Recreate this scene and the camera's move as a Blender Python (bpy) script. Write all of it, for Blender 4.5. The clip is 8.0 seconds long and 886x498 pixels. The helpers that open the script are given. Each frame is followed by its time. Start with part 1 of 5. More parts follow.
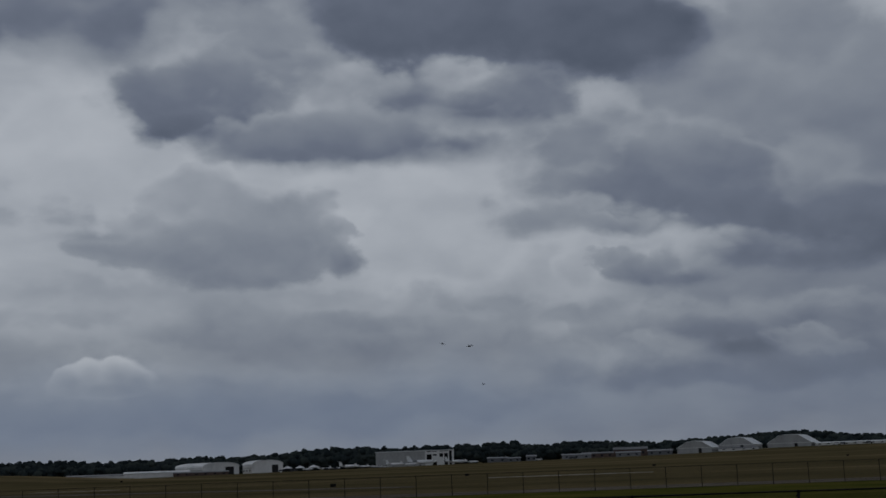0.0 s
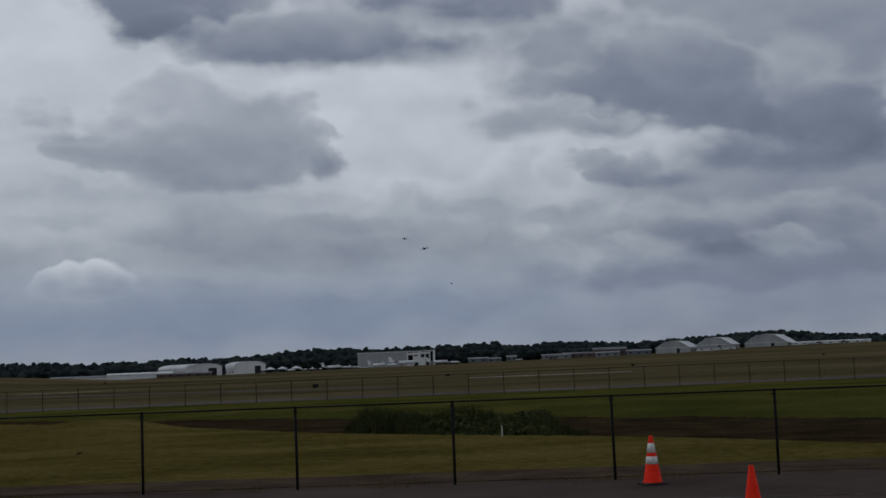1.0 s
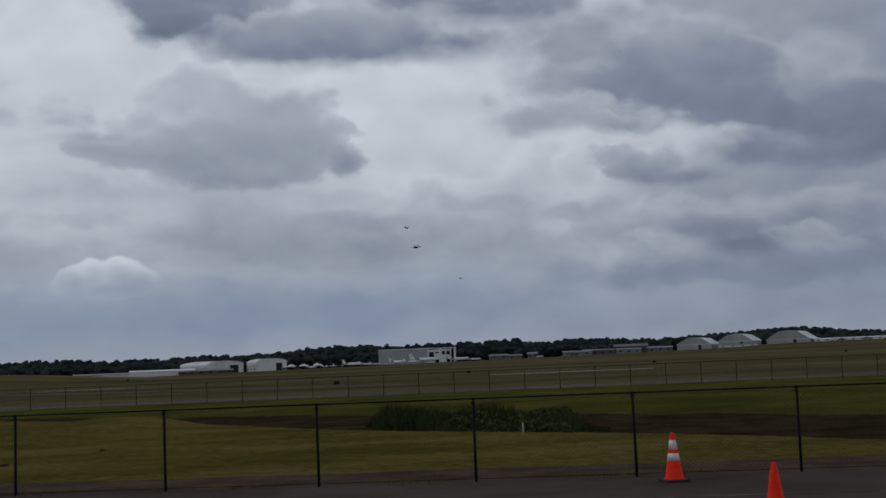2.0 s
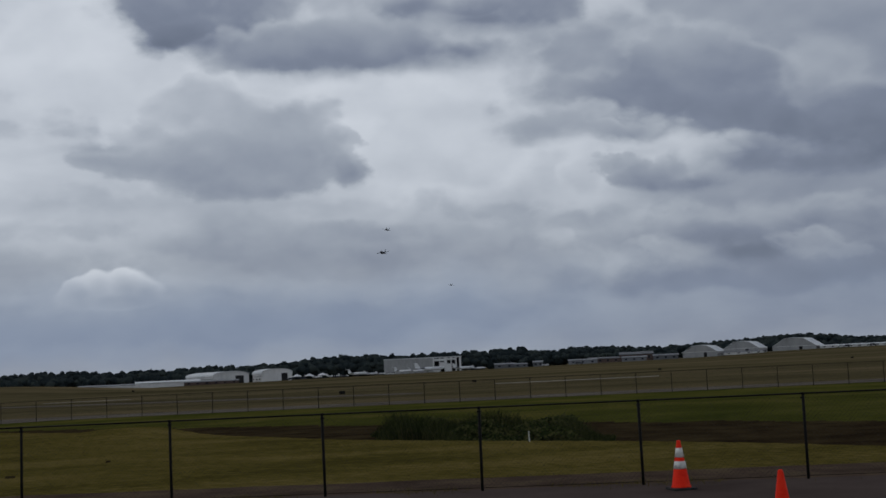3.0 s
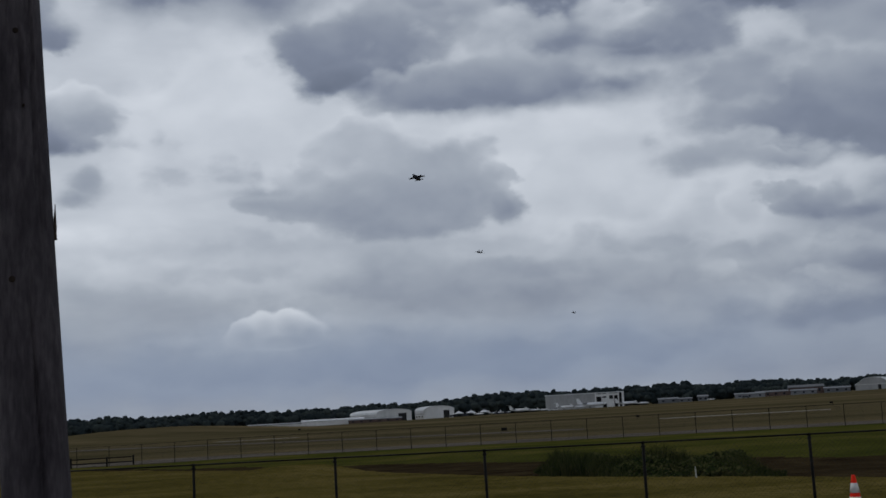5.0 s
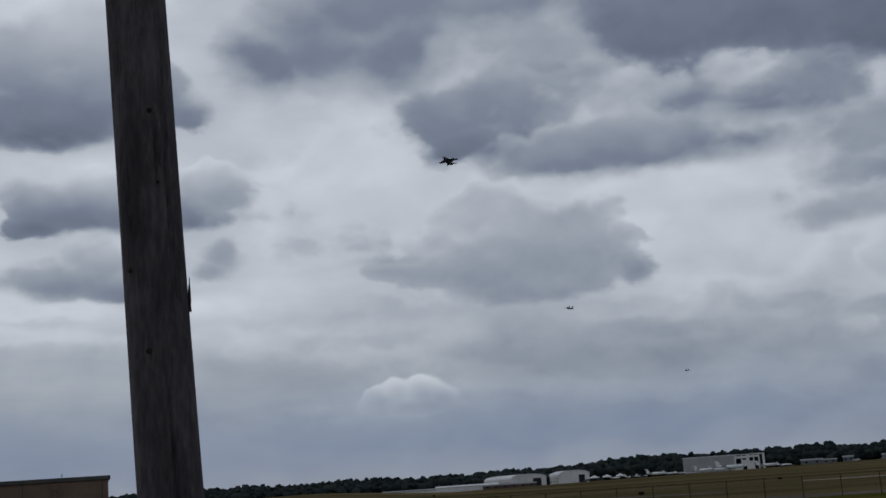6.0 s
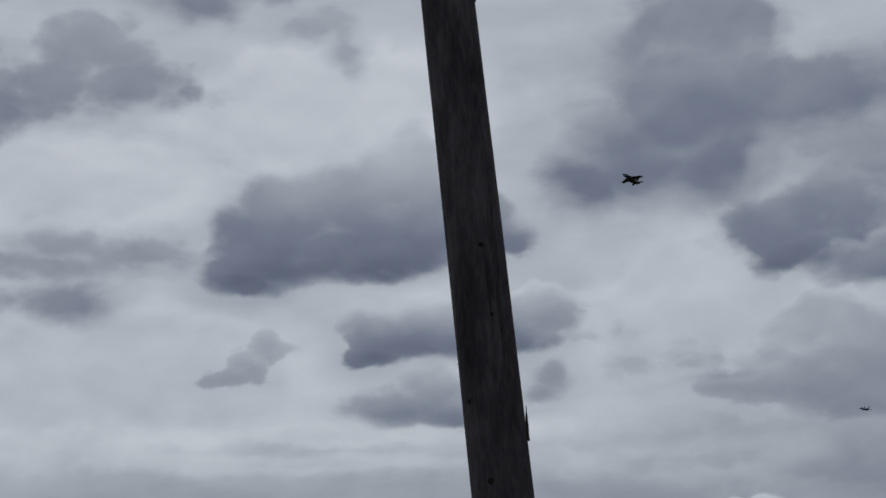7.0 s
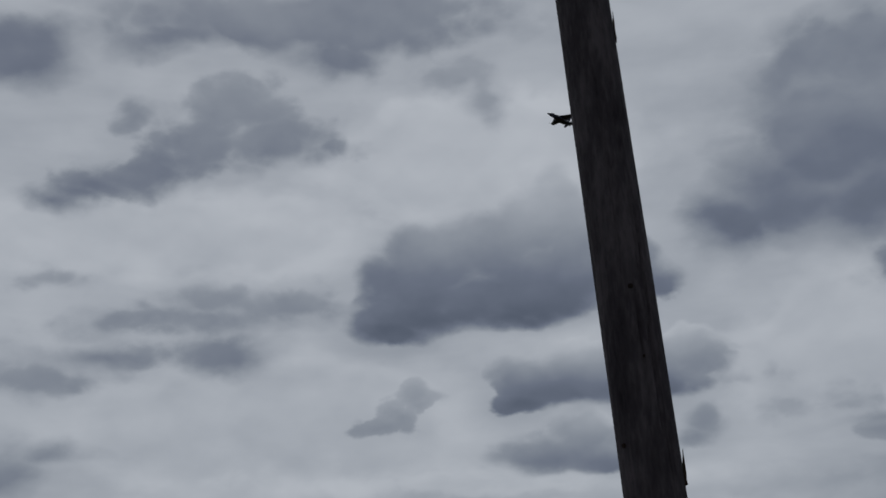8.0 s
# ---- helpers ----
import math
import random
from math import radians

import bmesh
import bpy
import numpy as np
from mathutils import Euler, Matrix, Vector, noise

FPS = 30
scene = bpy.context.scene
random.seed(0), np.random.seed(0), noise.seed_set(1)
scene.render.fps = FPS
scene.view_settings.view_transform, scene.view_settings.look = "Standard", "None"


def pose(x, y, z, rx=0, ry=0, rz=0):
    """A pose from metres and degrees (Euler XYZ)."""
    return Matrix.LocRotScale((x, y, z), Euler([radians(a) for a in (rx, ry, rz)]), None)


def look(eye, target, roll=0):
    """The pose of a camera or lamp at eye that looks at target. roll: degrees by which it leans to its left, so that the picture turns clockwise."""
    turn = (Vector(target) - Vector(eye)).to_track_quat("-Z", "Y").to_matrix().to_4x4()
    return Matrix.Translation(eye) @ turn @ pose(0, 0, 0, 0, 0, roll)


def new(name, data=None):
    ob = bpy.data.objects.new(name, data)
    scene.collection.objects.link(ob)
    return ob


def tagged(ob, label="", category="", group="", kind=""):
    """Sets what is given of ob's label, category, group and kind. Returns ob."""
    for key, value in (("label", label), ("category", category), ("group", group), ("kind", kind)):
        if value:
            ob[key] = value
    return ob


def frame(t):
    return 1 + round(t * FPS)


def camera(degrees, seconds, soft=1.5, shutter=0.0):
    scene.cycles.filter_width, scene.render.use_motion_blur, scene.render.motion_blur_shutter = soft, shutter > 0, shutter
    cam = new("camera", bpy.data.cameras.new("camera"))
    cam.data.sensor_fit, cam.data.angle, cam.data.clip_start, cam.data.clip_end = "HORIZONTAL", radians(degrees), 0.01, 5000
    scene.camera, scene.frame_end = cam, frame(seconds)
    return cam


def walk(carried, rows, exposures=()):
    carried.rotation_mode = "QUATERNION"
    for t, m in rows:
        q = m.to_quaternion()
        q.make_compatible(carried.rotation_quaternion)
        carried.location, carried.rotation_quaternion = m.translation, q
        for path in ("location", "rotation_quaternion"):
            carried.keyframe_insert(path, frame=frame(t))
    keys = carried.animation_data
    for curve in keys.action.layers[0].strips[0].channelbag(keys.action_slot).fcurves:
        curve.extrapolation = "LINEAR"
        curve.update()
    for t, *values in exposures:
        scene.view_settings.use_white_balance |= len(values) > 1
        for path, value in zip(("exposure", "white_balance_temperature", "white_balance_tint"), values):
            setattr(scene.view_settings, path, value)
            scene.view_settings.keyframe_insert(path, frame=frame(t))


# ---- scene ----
from itertools import product

EYE = 1.86
cam = camera(38.87, 8.0, soft=1.6)
walk(cam, [
    (0.0, pose(0, 0, EYE, 99.773, 2.055, 0.052)),
    (0.2, pose(0, 0, EYE, 98.527, 2.130, -1.317)),
    (0.5, pose(0, 0, EYE, 96.715, 2.175, -2.410)),
    (0.7, pose(0, 0, EYE, 95.531, 2.493, -2.136)),
    (1.0, pose(0, 0, EYE, 95.278, 2.263, -0.798)),
    (1.5, pose(0, 0, EYE, 95.054, 2.251, 0.199)),
    (1.7, pose(0, 0, EYE, 95.060, 2.257, 0.194)),
    (2.8, pose(0, 0, EYE, 95.627, 2.539, 0.084)),
    (3.0, pose(0, 0, EYE, 95.599, 2.671, 0.397)),
    (3.5, pose(0, 0, EYE, 95.577, 2.479, 2.255)),
    (4.0, pose(0, 0, EYE, 96.068, 2.491, 4.670)),
    (4.2, pose(0, 0, EYE, 96.386, 2.566, 5.459)),
    (5.3, pose(0.005, 0.008, EYE - 0.022, 99.300, 3.465, 9.186)),
    (5.5, pose(0.005, 0.008, EYE - 0.024, 100.791, 3.567, 10.480)),
    (6.0, pose(0.016, 0.011, EYE - 0.017, 100.899, 3.868, 13.793)),
    (6.5, pose(0.009, 0.004, EYE + 0.002, 103.579, 3.531, 21.784)),
    (7.0, pose(0.002, -0.006, EYE + 0.014, 107.232, 3.072, 28.875)),
    (7.5, pose(-0.016, -0.007, EYE + 0.013, 109.262, 2.226, 33.238)),
    (8.0, pose(-0.017, -0.008, EYE + 0.011, 109.664, 2.625, 35.657)),
], exposures=[(0.0, -0.55), (0.5, -0.4), (1.0, -0.12), (1.5, 0.0), (3.0, 0.03), (4.2, 0.05), (5.3, 0.05), (6.0, -0.05), (6.5, -0.16), (7.0, -0.26), (7.5, -0.31), (8.0, -0.51)])

# ---------------------------------------------------------------- sky
world = bpy.data.worlds.new("overcast_sky")
scene.world = world
world.use_nodes = True
wt = world.node_tree
wt.nodes.clear()


def wput(socket, v):
    if isinstance(v, (int, float, tuple)):
        socket.default_value = v
    else:
        wt.links.new(v, socket)


def wmath(op, a, b=0.0, c=0.0):
    n = wt.nodes.new("ShaderNodeMath")
    n.operation = op
    for s, v in zip(n.inputs, (a, b, c)):
        wput(s, v)
    return n.outputs[0]


def wrange(v, a, b, lo, hi, kind="SMOOTHSTEP"):
    n = wt.nodes.new("ShaderNodeMapRange")
    n.interpolation_type = kind
    for i, q in enumerate((v, a, b, lo, hi)):
        wput(n.inputs[i], q)
    return n.outputs[0]


def wnoise(vec, scale, detail, rough):
    n = wt.nodes.new("ShaderNodeTexNoise")
    wt.links.new(vec, n.inputs["Vector"])
    n.inputs["Scale"].default_value = scale
    n.inputs["Detail"].default_value = detail
    n.inputs["Roughness"].default_value = rough
    return n


def wmix(f, a, b):
    n = wt.nodes.new("ShaderNodeMix")
    n.data_type = "FLOAT"
    for i, q in ((0, f), (2, a), (3, b)):
        wput(n.inputs[i], q)
    return n.outputs[0]


heading = wt.nodes.new("ShaderNodeTexCoord").outputs["Generated"]
sep = wt.nodes.new("ShaderNodeSeparateXYZ")
wt.links.new(heading, sep.inputs[0])
DEG = 57.29578
az0 = wmath("MULTIPLY", wmath("ARCTAN2", sep.outputs[0], sep.outputs[1]), DEG)
el0 = wmath("MULTIPLY", wmath("ARCSINE", sep.outputs[2]), DEG)
stretch = wt.nodes.new("ShaderNodeMapping")
stretch.inputs["Scale"].default_value = (DEG, DEG, DEG * 1.5)
wt.links.new(heading, stretch.inputs[0])
deg_vec = stretch.outputs[0]
swirl = wnoise(deg_vec, 0.30, 6, 0.45)
swirl_sep = wt.nodes.new("ShaderNodeSeparateColor")
wt.links.new(swirl.outputs["Color"], swirl_sep.inputs[0])
fine = wnoise(deg_vec, 0.75, 8, 0.6).outputs["Fac"]
billow = wnoise(deg_vec, 0.32, 4, 0.45).outputs["Fac"]


def wshift(vec, by, scale=1.0):
    n = wt.nodes.new("ShaderNodeVectorMath")
    n.operation = "MULTIPLY_ADD"
    wput(n.inputs[0], by)
    n.inputs[1].default_value = (scale, scale, scale)
    wput(n.inputs[2], vec)
    return n.outputs[0]


def knobs(vec):
    """Round heads packed at three sizes, low at their middles."""
    total = 0.0
    for size, share in ((0.50, 0.70), (1.15, 0.32), (2.7, 0.08)):
        n = wt.nodes.new("ShaderNodeTexVoronoi")
        wt.links.new(vec, n.inputs["Vector"])
        n.inputs["Scale"].default_value = size
        total = wmath("MULTIPLY_ADD", n.outputs["Distance"], share, total)
    return total


ragged = wrange(wnoise(wshift(deg_vec, (31.0, 7.0, 4.0)), 0.22, 3, 0.5).outputs["Fac"], 0.36, 0.66, 0.7, 2.3)
curled = wshift(deg_vec, swirl.outputs["Color"], 2.2)
heads = knobs(curled)
# lumps are lighter on the side turned up
lumps = wmath("SUBTRACT", wnoise(deg_vec, 0.30, 3, 0.42).outputs["Fac"], wnoise(wshift(deg_vec, (0.12, -0.1, 1.1)), 0.30, 3, 0.42).outputs["Fac"])
az = wmath("MULTIPLY_ADD", wmath("SUBTRACT", swirl_sep.outputs[0], 0.5), 3.0, az0)
el = wmath("MULTIPLY_ADD", wmath("SUBTRACT", swirl_sep.outputs[1], 0.5), 2.0, el0)
# thin bright overcast, greyer and bluer towards the horizon
bands = wt.nodes.new("ShaderNodeMapping")
bands.inputs["Scale"].default_value = (DEG * 0.35, DEG * 0.35, DEG * 1.6)
wt.links.new(heading, bands.inputs[0])
streak = wnoise(bands.outputs[0], 0.3, 4, 0.5).outputs["Fac"]
low = wrange(el, 1.5, 10.5, 0.40, 0.76)
low = wmix(wrange(el0, 0.8, 2.6, 1.0, 0.0), low, 0.44)
low = wmath("MULTIPLY_ADD", wmath("SUBTRACT", billow, 0.5), 0.22, low)
# out of view overhead, the sky is darkened to dim the ground
low = wmix(wrange(el0, 31.0, 45.0, 0.0, 1.0), low, 0.08)
state = {"lum": wmath("MULTIPLY_ADD", wmath("SUBTRACT", streak, 0.5), 0.34, low)}


def cloud(base, top, soft, rough, cover, warp, *blobs):
    """A cloud of merged ellipses: azimuth, elevation, half widths and turn, in degrees."""
    near = None
    merge = min(0.55, 0.7 * min(min(q[2], q[3]) for q in blobs) + 0.05)
    sky_at = wt.nodes.new("ShaderNodeCombineXYZ")
    # clouds are laid one over the other, each after the last
    wput(sky_at.inputs[0], wmath("MULTIPLY_ADD", state["lum"], 1e-6, wmix(warp, az0, az)))
    wput(sky_at.inputs[1], wmix(warp, el0, el))
    for a, e, ra, re, turn in blobs:
        m = wt.nodes.new("ShaderNodeMapping")
        m.vector_type = "TEXTURE"
        m.inputs["Location"].default_value = (a, e, 0)
        m.inputs["Rotation"].default_value = (0, 0, radians(turn))
        m.inputs["Scale"].default_value = (ra, re, 1)
        wt.links.new(sky_at.outputs[0], m.inputs[0])
        d = wt.nodes.new("ShaderNodeVectorMath")
        d.operation = "LENGTH"
        wt.links.new(m.outputs[0], d.inputs[0])
        size = 1.15 * min(ra, re) ** 0.8 * max(ra, re) ** 0.2
        rim = wmath("MULTIPLY_ADD", d.outputs["Value"], size, -size)
        near = rim if near is None else wmath("SMOOTH_MIN", near, rim, merge)
    near = wmath("ADD", near, -0.06)
    near = wmath("MULTIPLY_ADD", wmath("SUBTRACT", fine, 0.5), rough * 1.15, near)
    # heads bulge at the top, the base is flatter
    lo = min(b[1] - b[3] for b in blobs)
    hi = max(b[1] + b[3] for b in blobs)
    bulge = wrange(el, lo, lo + 0.6 * (hi - lo), 0.5 * rough, 2.3 * rough)
    near = wmath("MULTIPLY_ADD", wmath("SUBTRACT", heads, 0.60), bulge, near)
    # the rim is crisp in places and frayed in others
    blur = wmath("MULTIPLY", ragged, soft)
    mask = wrange(near, blur, wmath("MULTIPLY", blur, -1.0), 0.0, cover)
    spread = top - base
    shade = wrange(wmix(0.5, el0, el), lo + 0.08 * (hi - lo), hi - 0.12 * (hi - lo), base - 0.16 * spread, top + 0.3 * spread, "LINEAR")
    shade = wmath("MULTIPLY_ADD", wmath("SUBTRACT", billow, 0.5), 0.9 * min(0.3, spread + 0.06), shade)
    shade = wmath("MULTIPLY_ADD", lumps, 0.26, shade)
    # thin rims let light through
    shade = wmath("ADD", shade, wrange(near, -0.9, 0.15, 0.0, 0.13))
    # a thin veil round the body
    veil = wmath("MULTIPLY", wrange(near, 1.3, -0.3, 0.0, 0.30 * cover), wrange(billow, 0.36, 0.62, 0.2, 1.0))
    state["lum"] = wmix(veil, state["lum"], wmath("ADD", shade, 0.12))
    state["lum"] = wmix(mask, state["lum"], shade)


cloud(0.76, 0.86, 1.00, 0.40, 0.80, 1.00, (-0.04, 10.32, 3.93, 2.32, -2), (-2.09, 12.19, 3.69, 1.03, -2), (-17.60, 13.40, 4.24, 2.32, 2), (-15.53, 13.92, 4.52, 2.84, -2))  # bright rift
cloud(0.80, 0.90, 1.10, 0.40, 0.80, 1.00, (-47.79, 20.30, 9.07, 1.81, 2), (-42.99, 11.74, 8.69, 2.84, -1), (-32.67, 23.54, 7.31, 2.84, 1), (-35.16, 24.07, 2.54, 2.84, -3))  # bright left rift
cloud(0.24, 0.38, 1.00, 0.50, 0.85, 1.00, (15.74, 5.91, 8.56, 2.84, -4), (11.94, 4.13, 8.53, 1.55, -3), (18.30, 7.94, 3.91, 2.32, -5))  # lower right veil
cloud(0.46, 0.54, 1.00, 0.60, 0.65, 1.00, (-6.62, 6.90, 10.91, 1.42, -1), (-13.40, 7.75, 6.77, 1.16, -0), (3.15, 5.56, 7.77, 1.29, -2))  # middle veil
cloud(0.28, 0.38, 0.90, 0.50, 0.75, 1.00, (-8.68, 2.76, 8.52, 1.29, -4), (3.94, 4.35, 3.36, 2.06, -5))  # blue low bank
cloud(0.32, 0.40, 1.00, 0.50, 0.70, 1.00, (-13.14, 2.64, 10.84, 1.03, -2), (-2.11, 2.69, 7.74, 0.77, -2))  # low left rain
cloud(0.52, 0.60, 0.90, 0.60, 0.70, 0.60, (-2.06, 4.22, 4.14, 0.36, -2), (5.68, 4.81, 2.33, 0.36, -3), (-17.96, 7.01, 3.90, 0.57, 0))  # pale low bar
cloud(0.30, 0.38, 1.00, 0.50, 0.70, 1.00, (-5.91, 5.72, 7.77, 1.29, -5))  # late right veil
cloud(0.34, 0.46, 0.80, 0.50, 0.88, 1.00, (17.74, 15.15, 5.34, 4.38, -7), (9.2, 13.6, 3.6, 1.9, -10), (13.63, 16.83, 5.39, 2.84, -16))  # upper grey veil
cloud(0.07, 0.24, 0.45, 0.50, 0.97, 1.00, (3.90, 20.55, 8.60, 2.27, -6), (-2.67, 19.33, 3.14, 1.55, -9), (-3.4, 21.3, 3.0, 2.1, -10), (9.90, 19.20, 3.40, 1.40, -6), (-1.64, 21.01, 4.70, 3.87, -11), (3.90, 19.70, 8.22, 2.32, -10))  # dark upper deck
cloud(0.44, 0.54, 1.00, 0.50, 0.70, 1.00, (16.5, 19.2, 3.6, 2.4, -10))  # pale upper right
cloud(0.12, 0.42, 0.46, 0.55, 0.93, 1.00, (-9.60, 17.83, 2.30, 1.60, 1), (-12.18, 17.03, 2.56, 1.42, 2), (-6.44, 18.23, 2.58, 1.24, -12), (-11.03, 15.68, 2.14, 0.83, 1), (-8.17, 16.34, 2.28, 1.08, 0))  # dark upper left
cloud(0.20, 0.46, 0.45, 0.55, 0.90, 1.00, (2.6, 16.6, 3.2, 0.9, 2), (-8.2, 19.6, 3.2, 1.3, -6), (4.45, 16.41, 2.37, 1.16, -3), (2.29, 15.88, 2.95, 0.57, -3), (-1.95, 16.54, 2.96, 1.08, -2))  # shelf behind
cloud(0.60, 0.72, 0.60, 0.60, 0.80, 0.50, (1.30, 17.75, 1.30, 0.67, -2), (-2.99, 17.57, 1.62, 0.46, -1))  # bright hole
cloud(0.22, 0.46, 0.50, 0.55, 0.90, 1.00, (-3.3, 15.3, 4.2, 1.1, -4), (-7.54, 14.45, 2.98, 0.72, -0), (-3.33, 14.71, 4.00, 0.93, -1), (1.30, 14.34, 2.26, 0.57, -2), (-8.84, 14.87, 1.87, 0.77, 0), (-5.96, 15.20, 2.40, 0.88, -1))  # flat shelf
cloud(0.14, 0.40, 0.36, 0.55, 0.95, 1.00, (12.52, 12.30, 4.49, 2.45, -17), (15.57, 9.78, 3.93, 1.60, -13), (6.97, 14.10, 2.53, 1.19, -12), (18.71, 9.88, 2.88, 1.81, -6), (9.16, 11.66, 3.16, 1.55, -4), (10.6, 12.9, 3.0, 1.5, -10), (8.0, 12.0, 3.4, 1.2, -8), (13.8, 9.4, 2.2, 0.9, -8))  # heavy right bank
cloud(0.22, 0.50, 0.28, 0.50, 0.94, 1.00, (5.75, 10.97, 3.10, 0.83, -3), (8.32, 10.56, 2.36, 0.52, -4), (14.52, 8.99, 2.87, 0.67, -4))  # bank foot
cloud(0.46, 0.58, 0.80, 0.50, 0.32, 1.00, (17.24, 12.24, 1.58, 1.55, -36), (13.54, 9.07, 2.09, 0.36, -4))  # bank rift
cloud(0.62, 0.72, 0.50, 0.50, 0.80, 0.60, (9.03, 9.68, 2.88, 0.41, -4), (6.79, 8.73, 1.04, 1.29, -3))  # bright slot
cloud(0.28, 0.46, 0.18, 0.60, 0.95, 0.50, (9.22, 8.54, 2.03, 0.72, -3), (11.08, 8.02, 1.61, 0.36, -4), (7.83, 8.98, 0.89, 0.62, -3))  # torn right cloud
cloud(0.38, 0.60, 0.15, 0.50, 0.96, 0.80, (-9.65, 10.00, 3.93, 1.55, -0), (-11.29, 12.28, 1.98, 1.50, 0), (-9.89, 12.29, 1.45, 1.29, 0), (-6.55, 11.12, 1.97, 1.34, -1), (-5.14, 10.46, 1.18, 1.08, -1), (-4.19, 9.80, 0.99, 0.98, -1), (-9.28, 8.86, 2.61, 0.72, -1), (-14.40, 9.87, 2.49, 0.72, 0), (-13.30, 11.21, 1.45, 0.57, 1), (-7.60, 9.98, 2.88, 1.29, -1), (-8.31, 11.37, 1.68, 1.16, -0))  # lumpy middle cloud
cloud(0.52, 0.60, 0.50, 0.70, 0.85, 0.80, (-17.33, 11.24, 2.89, 0.46, 1), (-17.98, 11.40, 3.16, 0.46, -2), (-15.87, 10.48, 1.57, 0.36, 1))  # left wisps
cloud(0.42, 0.52, 0.70, 0.60, 0.75, 1.00, (1.92, 7.15, 3.12, 0.72, -2), (6.04, 6.72, 2.86, 0.72, -3), (-4.06, 6.45, 3.63, 0.52, -2))  # low middle haze
cloud(0.15, 0.36, 0.34, 0.55, 0.94, 0.70, (12.9, 5.8, 1.9, 0.75, -3), (13.11, 5.02, 1.86, 0.62, -3), (11.31, 5.88, 2.07, 0.67, -3), (17.64, 5.78, 2.85, 0.77, -4))  # low right dark
cloud(0.48, 0.64, 0.30, 0.70, 0.42, 0.60, (16.13, 4.84, 1.24, 0.46, -4), (17.29, 4.52, 1.29, 0.36, -4), (5.47, 5.72, 0.83, 0.41, -3), (10.26, 5.08, 0.93, 0.36, -3))  # small white heads
cloud(0.46, 0.68, 0.14, 0.22, 0.92, 0.20, (-16.31, 4.16, 0.78, 0.62, -1), (-15.56, 4.44, 0.83, 0.67, -1), (-14.41, 4.47, 1.03, 0.72, -1), (-13.56, 4.16, 0.72, 0.52, -1), (-14.95, 3.84, 2.22, 0.41, -1))  # white cumulus
cloud(0.25, 0.44, 0.36, 0.60, 0.90, 0.80, (-44.67, 26.18, 2.73, 1.34, 2), (-46.57, 24.62, 3.12, 0.88, 2), (-43.00, 24.83, 3.41, 0.88, 1), (-39.93, 24.32, 1.56, 0.46, -1), (-49.79, 25.59, 0.69, 0.46, 4), (-48.68, 23.28, 2.53, 0.52, -1), (-51.28, 22.52, 1.95, 0.46, -4), (-53.03, 21.75, 1.22, 0.41, -4), (-47.63, 23.70, 2.25, 0.62, -2), (-49.86, 22.92, 1.68, 0.52, -3), (-52.03, 22.11, 1.39, 0.41, -4))  # ragged left cloud
cloud(0.26, 0.40, 0.65, 0.50, 0.92, 1.00, (-40.68, 30.12, 9.84, 1.50, 0), (-39.85, 28.50, 2.05, 0.83, -0), (-48.08, 29.27, 4.43, 0.67, 4), (-55.28, 27.94, 2.63, 1.55, 7))  # upper left band
cloud(0.46, 0.52, 0.70, 0.70, 0.70, 0.80, (-33.82, 27.58, 1.75, 0.77, -3), (-32.18, 26.34, 0.69, 0.88, -4))  # faint scrap
cloud(0.24, 0.38, 0.90, 0.50, 0.94, 1.00, (-15.8, 24.4, 3.6, 3.2, 30), (-14.97, 22.15, 3.20, 3.87, -11), (-17.99, 20.89, 2.90, 2.19, -9), (-20.76, 19.76, 2.19, 1.16, -8), (-13.28, 25.77, 2.29, 2.58, -13))  # diagonal cloud
cloud(0.28, 0.40, 0.85, 0.50, 0.88, 1.00, (-11.08, 22.68, 5.31, 1.68, -8), (-15.43, 22.89, 4.20, 2.06, -6))  # upper middle band
cloud(0.13, 0.66, 0.28, 0.45, 0.97, 0.70, (-37.36, 17.71, 1.68, 1.75, -2), (-35.13, 19.04, 2.59, 1.75, -3), (-32.37, 19.54, 2.46, 1.70, -4), (-30.24, 20.57, 1.93, 2.01, -4), (-29.05, 21.64, 1.53, 1.50, -5), (-28.01, 19.49, 2.19, 2.06, -5), (-26.24, 18.31, 1.90, 1.24, -6), (-32.25, 17.22, 4.86, 0.93, -4), (-37.28, 16.16, 1.48, 0.57, -2), (-31.77, 16.41, 1.61, 0.46, -4), (-24.72, 17.60, 1.22, 0.62, -6), (-30.03, 18.10, 2.98, 1.55, -4), (-35.52, 16.61, 2.15, 0.67, -3), (-33.49, 16.77, 2.15, 0.67, -3))  # big left cloud
cloud(0.14, 0.62, 0.20, 0.45, 0.96, 0.70, (-30.90, 13.67, 1.91, 0.93, -4), (-28.26, 13.87, 2.12, 1.19, -4), (-23.56, 14.11, 1.60, 1.50, -6), (-25.06, 13.36, 2.12, 1.03, -5), (-31.51, 12.43, 1.32, 0.57, -4), (-29.77, 12.96, 2.12, 0.72, -4), (-27.29, 13.04, 2.38, 0.72, -5))  # stacked cloud
cloud(0.26, 0.58, 0.26, 0.50, 0.93, 0.70, (-30.64, 10.11, 1.78, 0.88, -4), (-28.52, 10.85, 1.97, 1.16, -4), (-28.10, 9.82, 1.57, 0.64, -4))  # lower stacked cloud
cloud(0.40, 0.54, 0.20, 0.60, 0.88, 0.50, (-23.34, 10.96, 0.84, 0.67, -5), (-23.85, 10.45, 0.73, 0.36, -5), (-20.00, 13.07, 0.40, 0.34, -6), (-22.05, 12.88, 0.95, 0.36, -6))  # puff by post
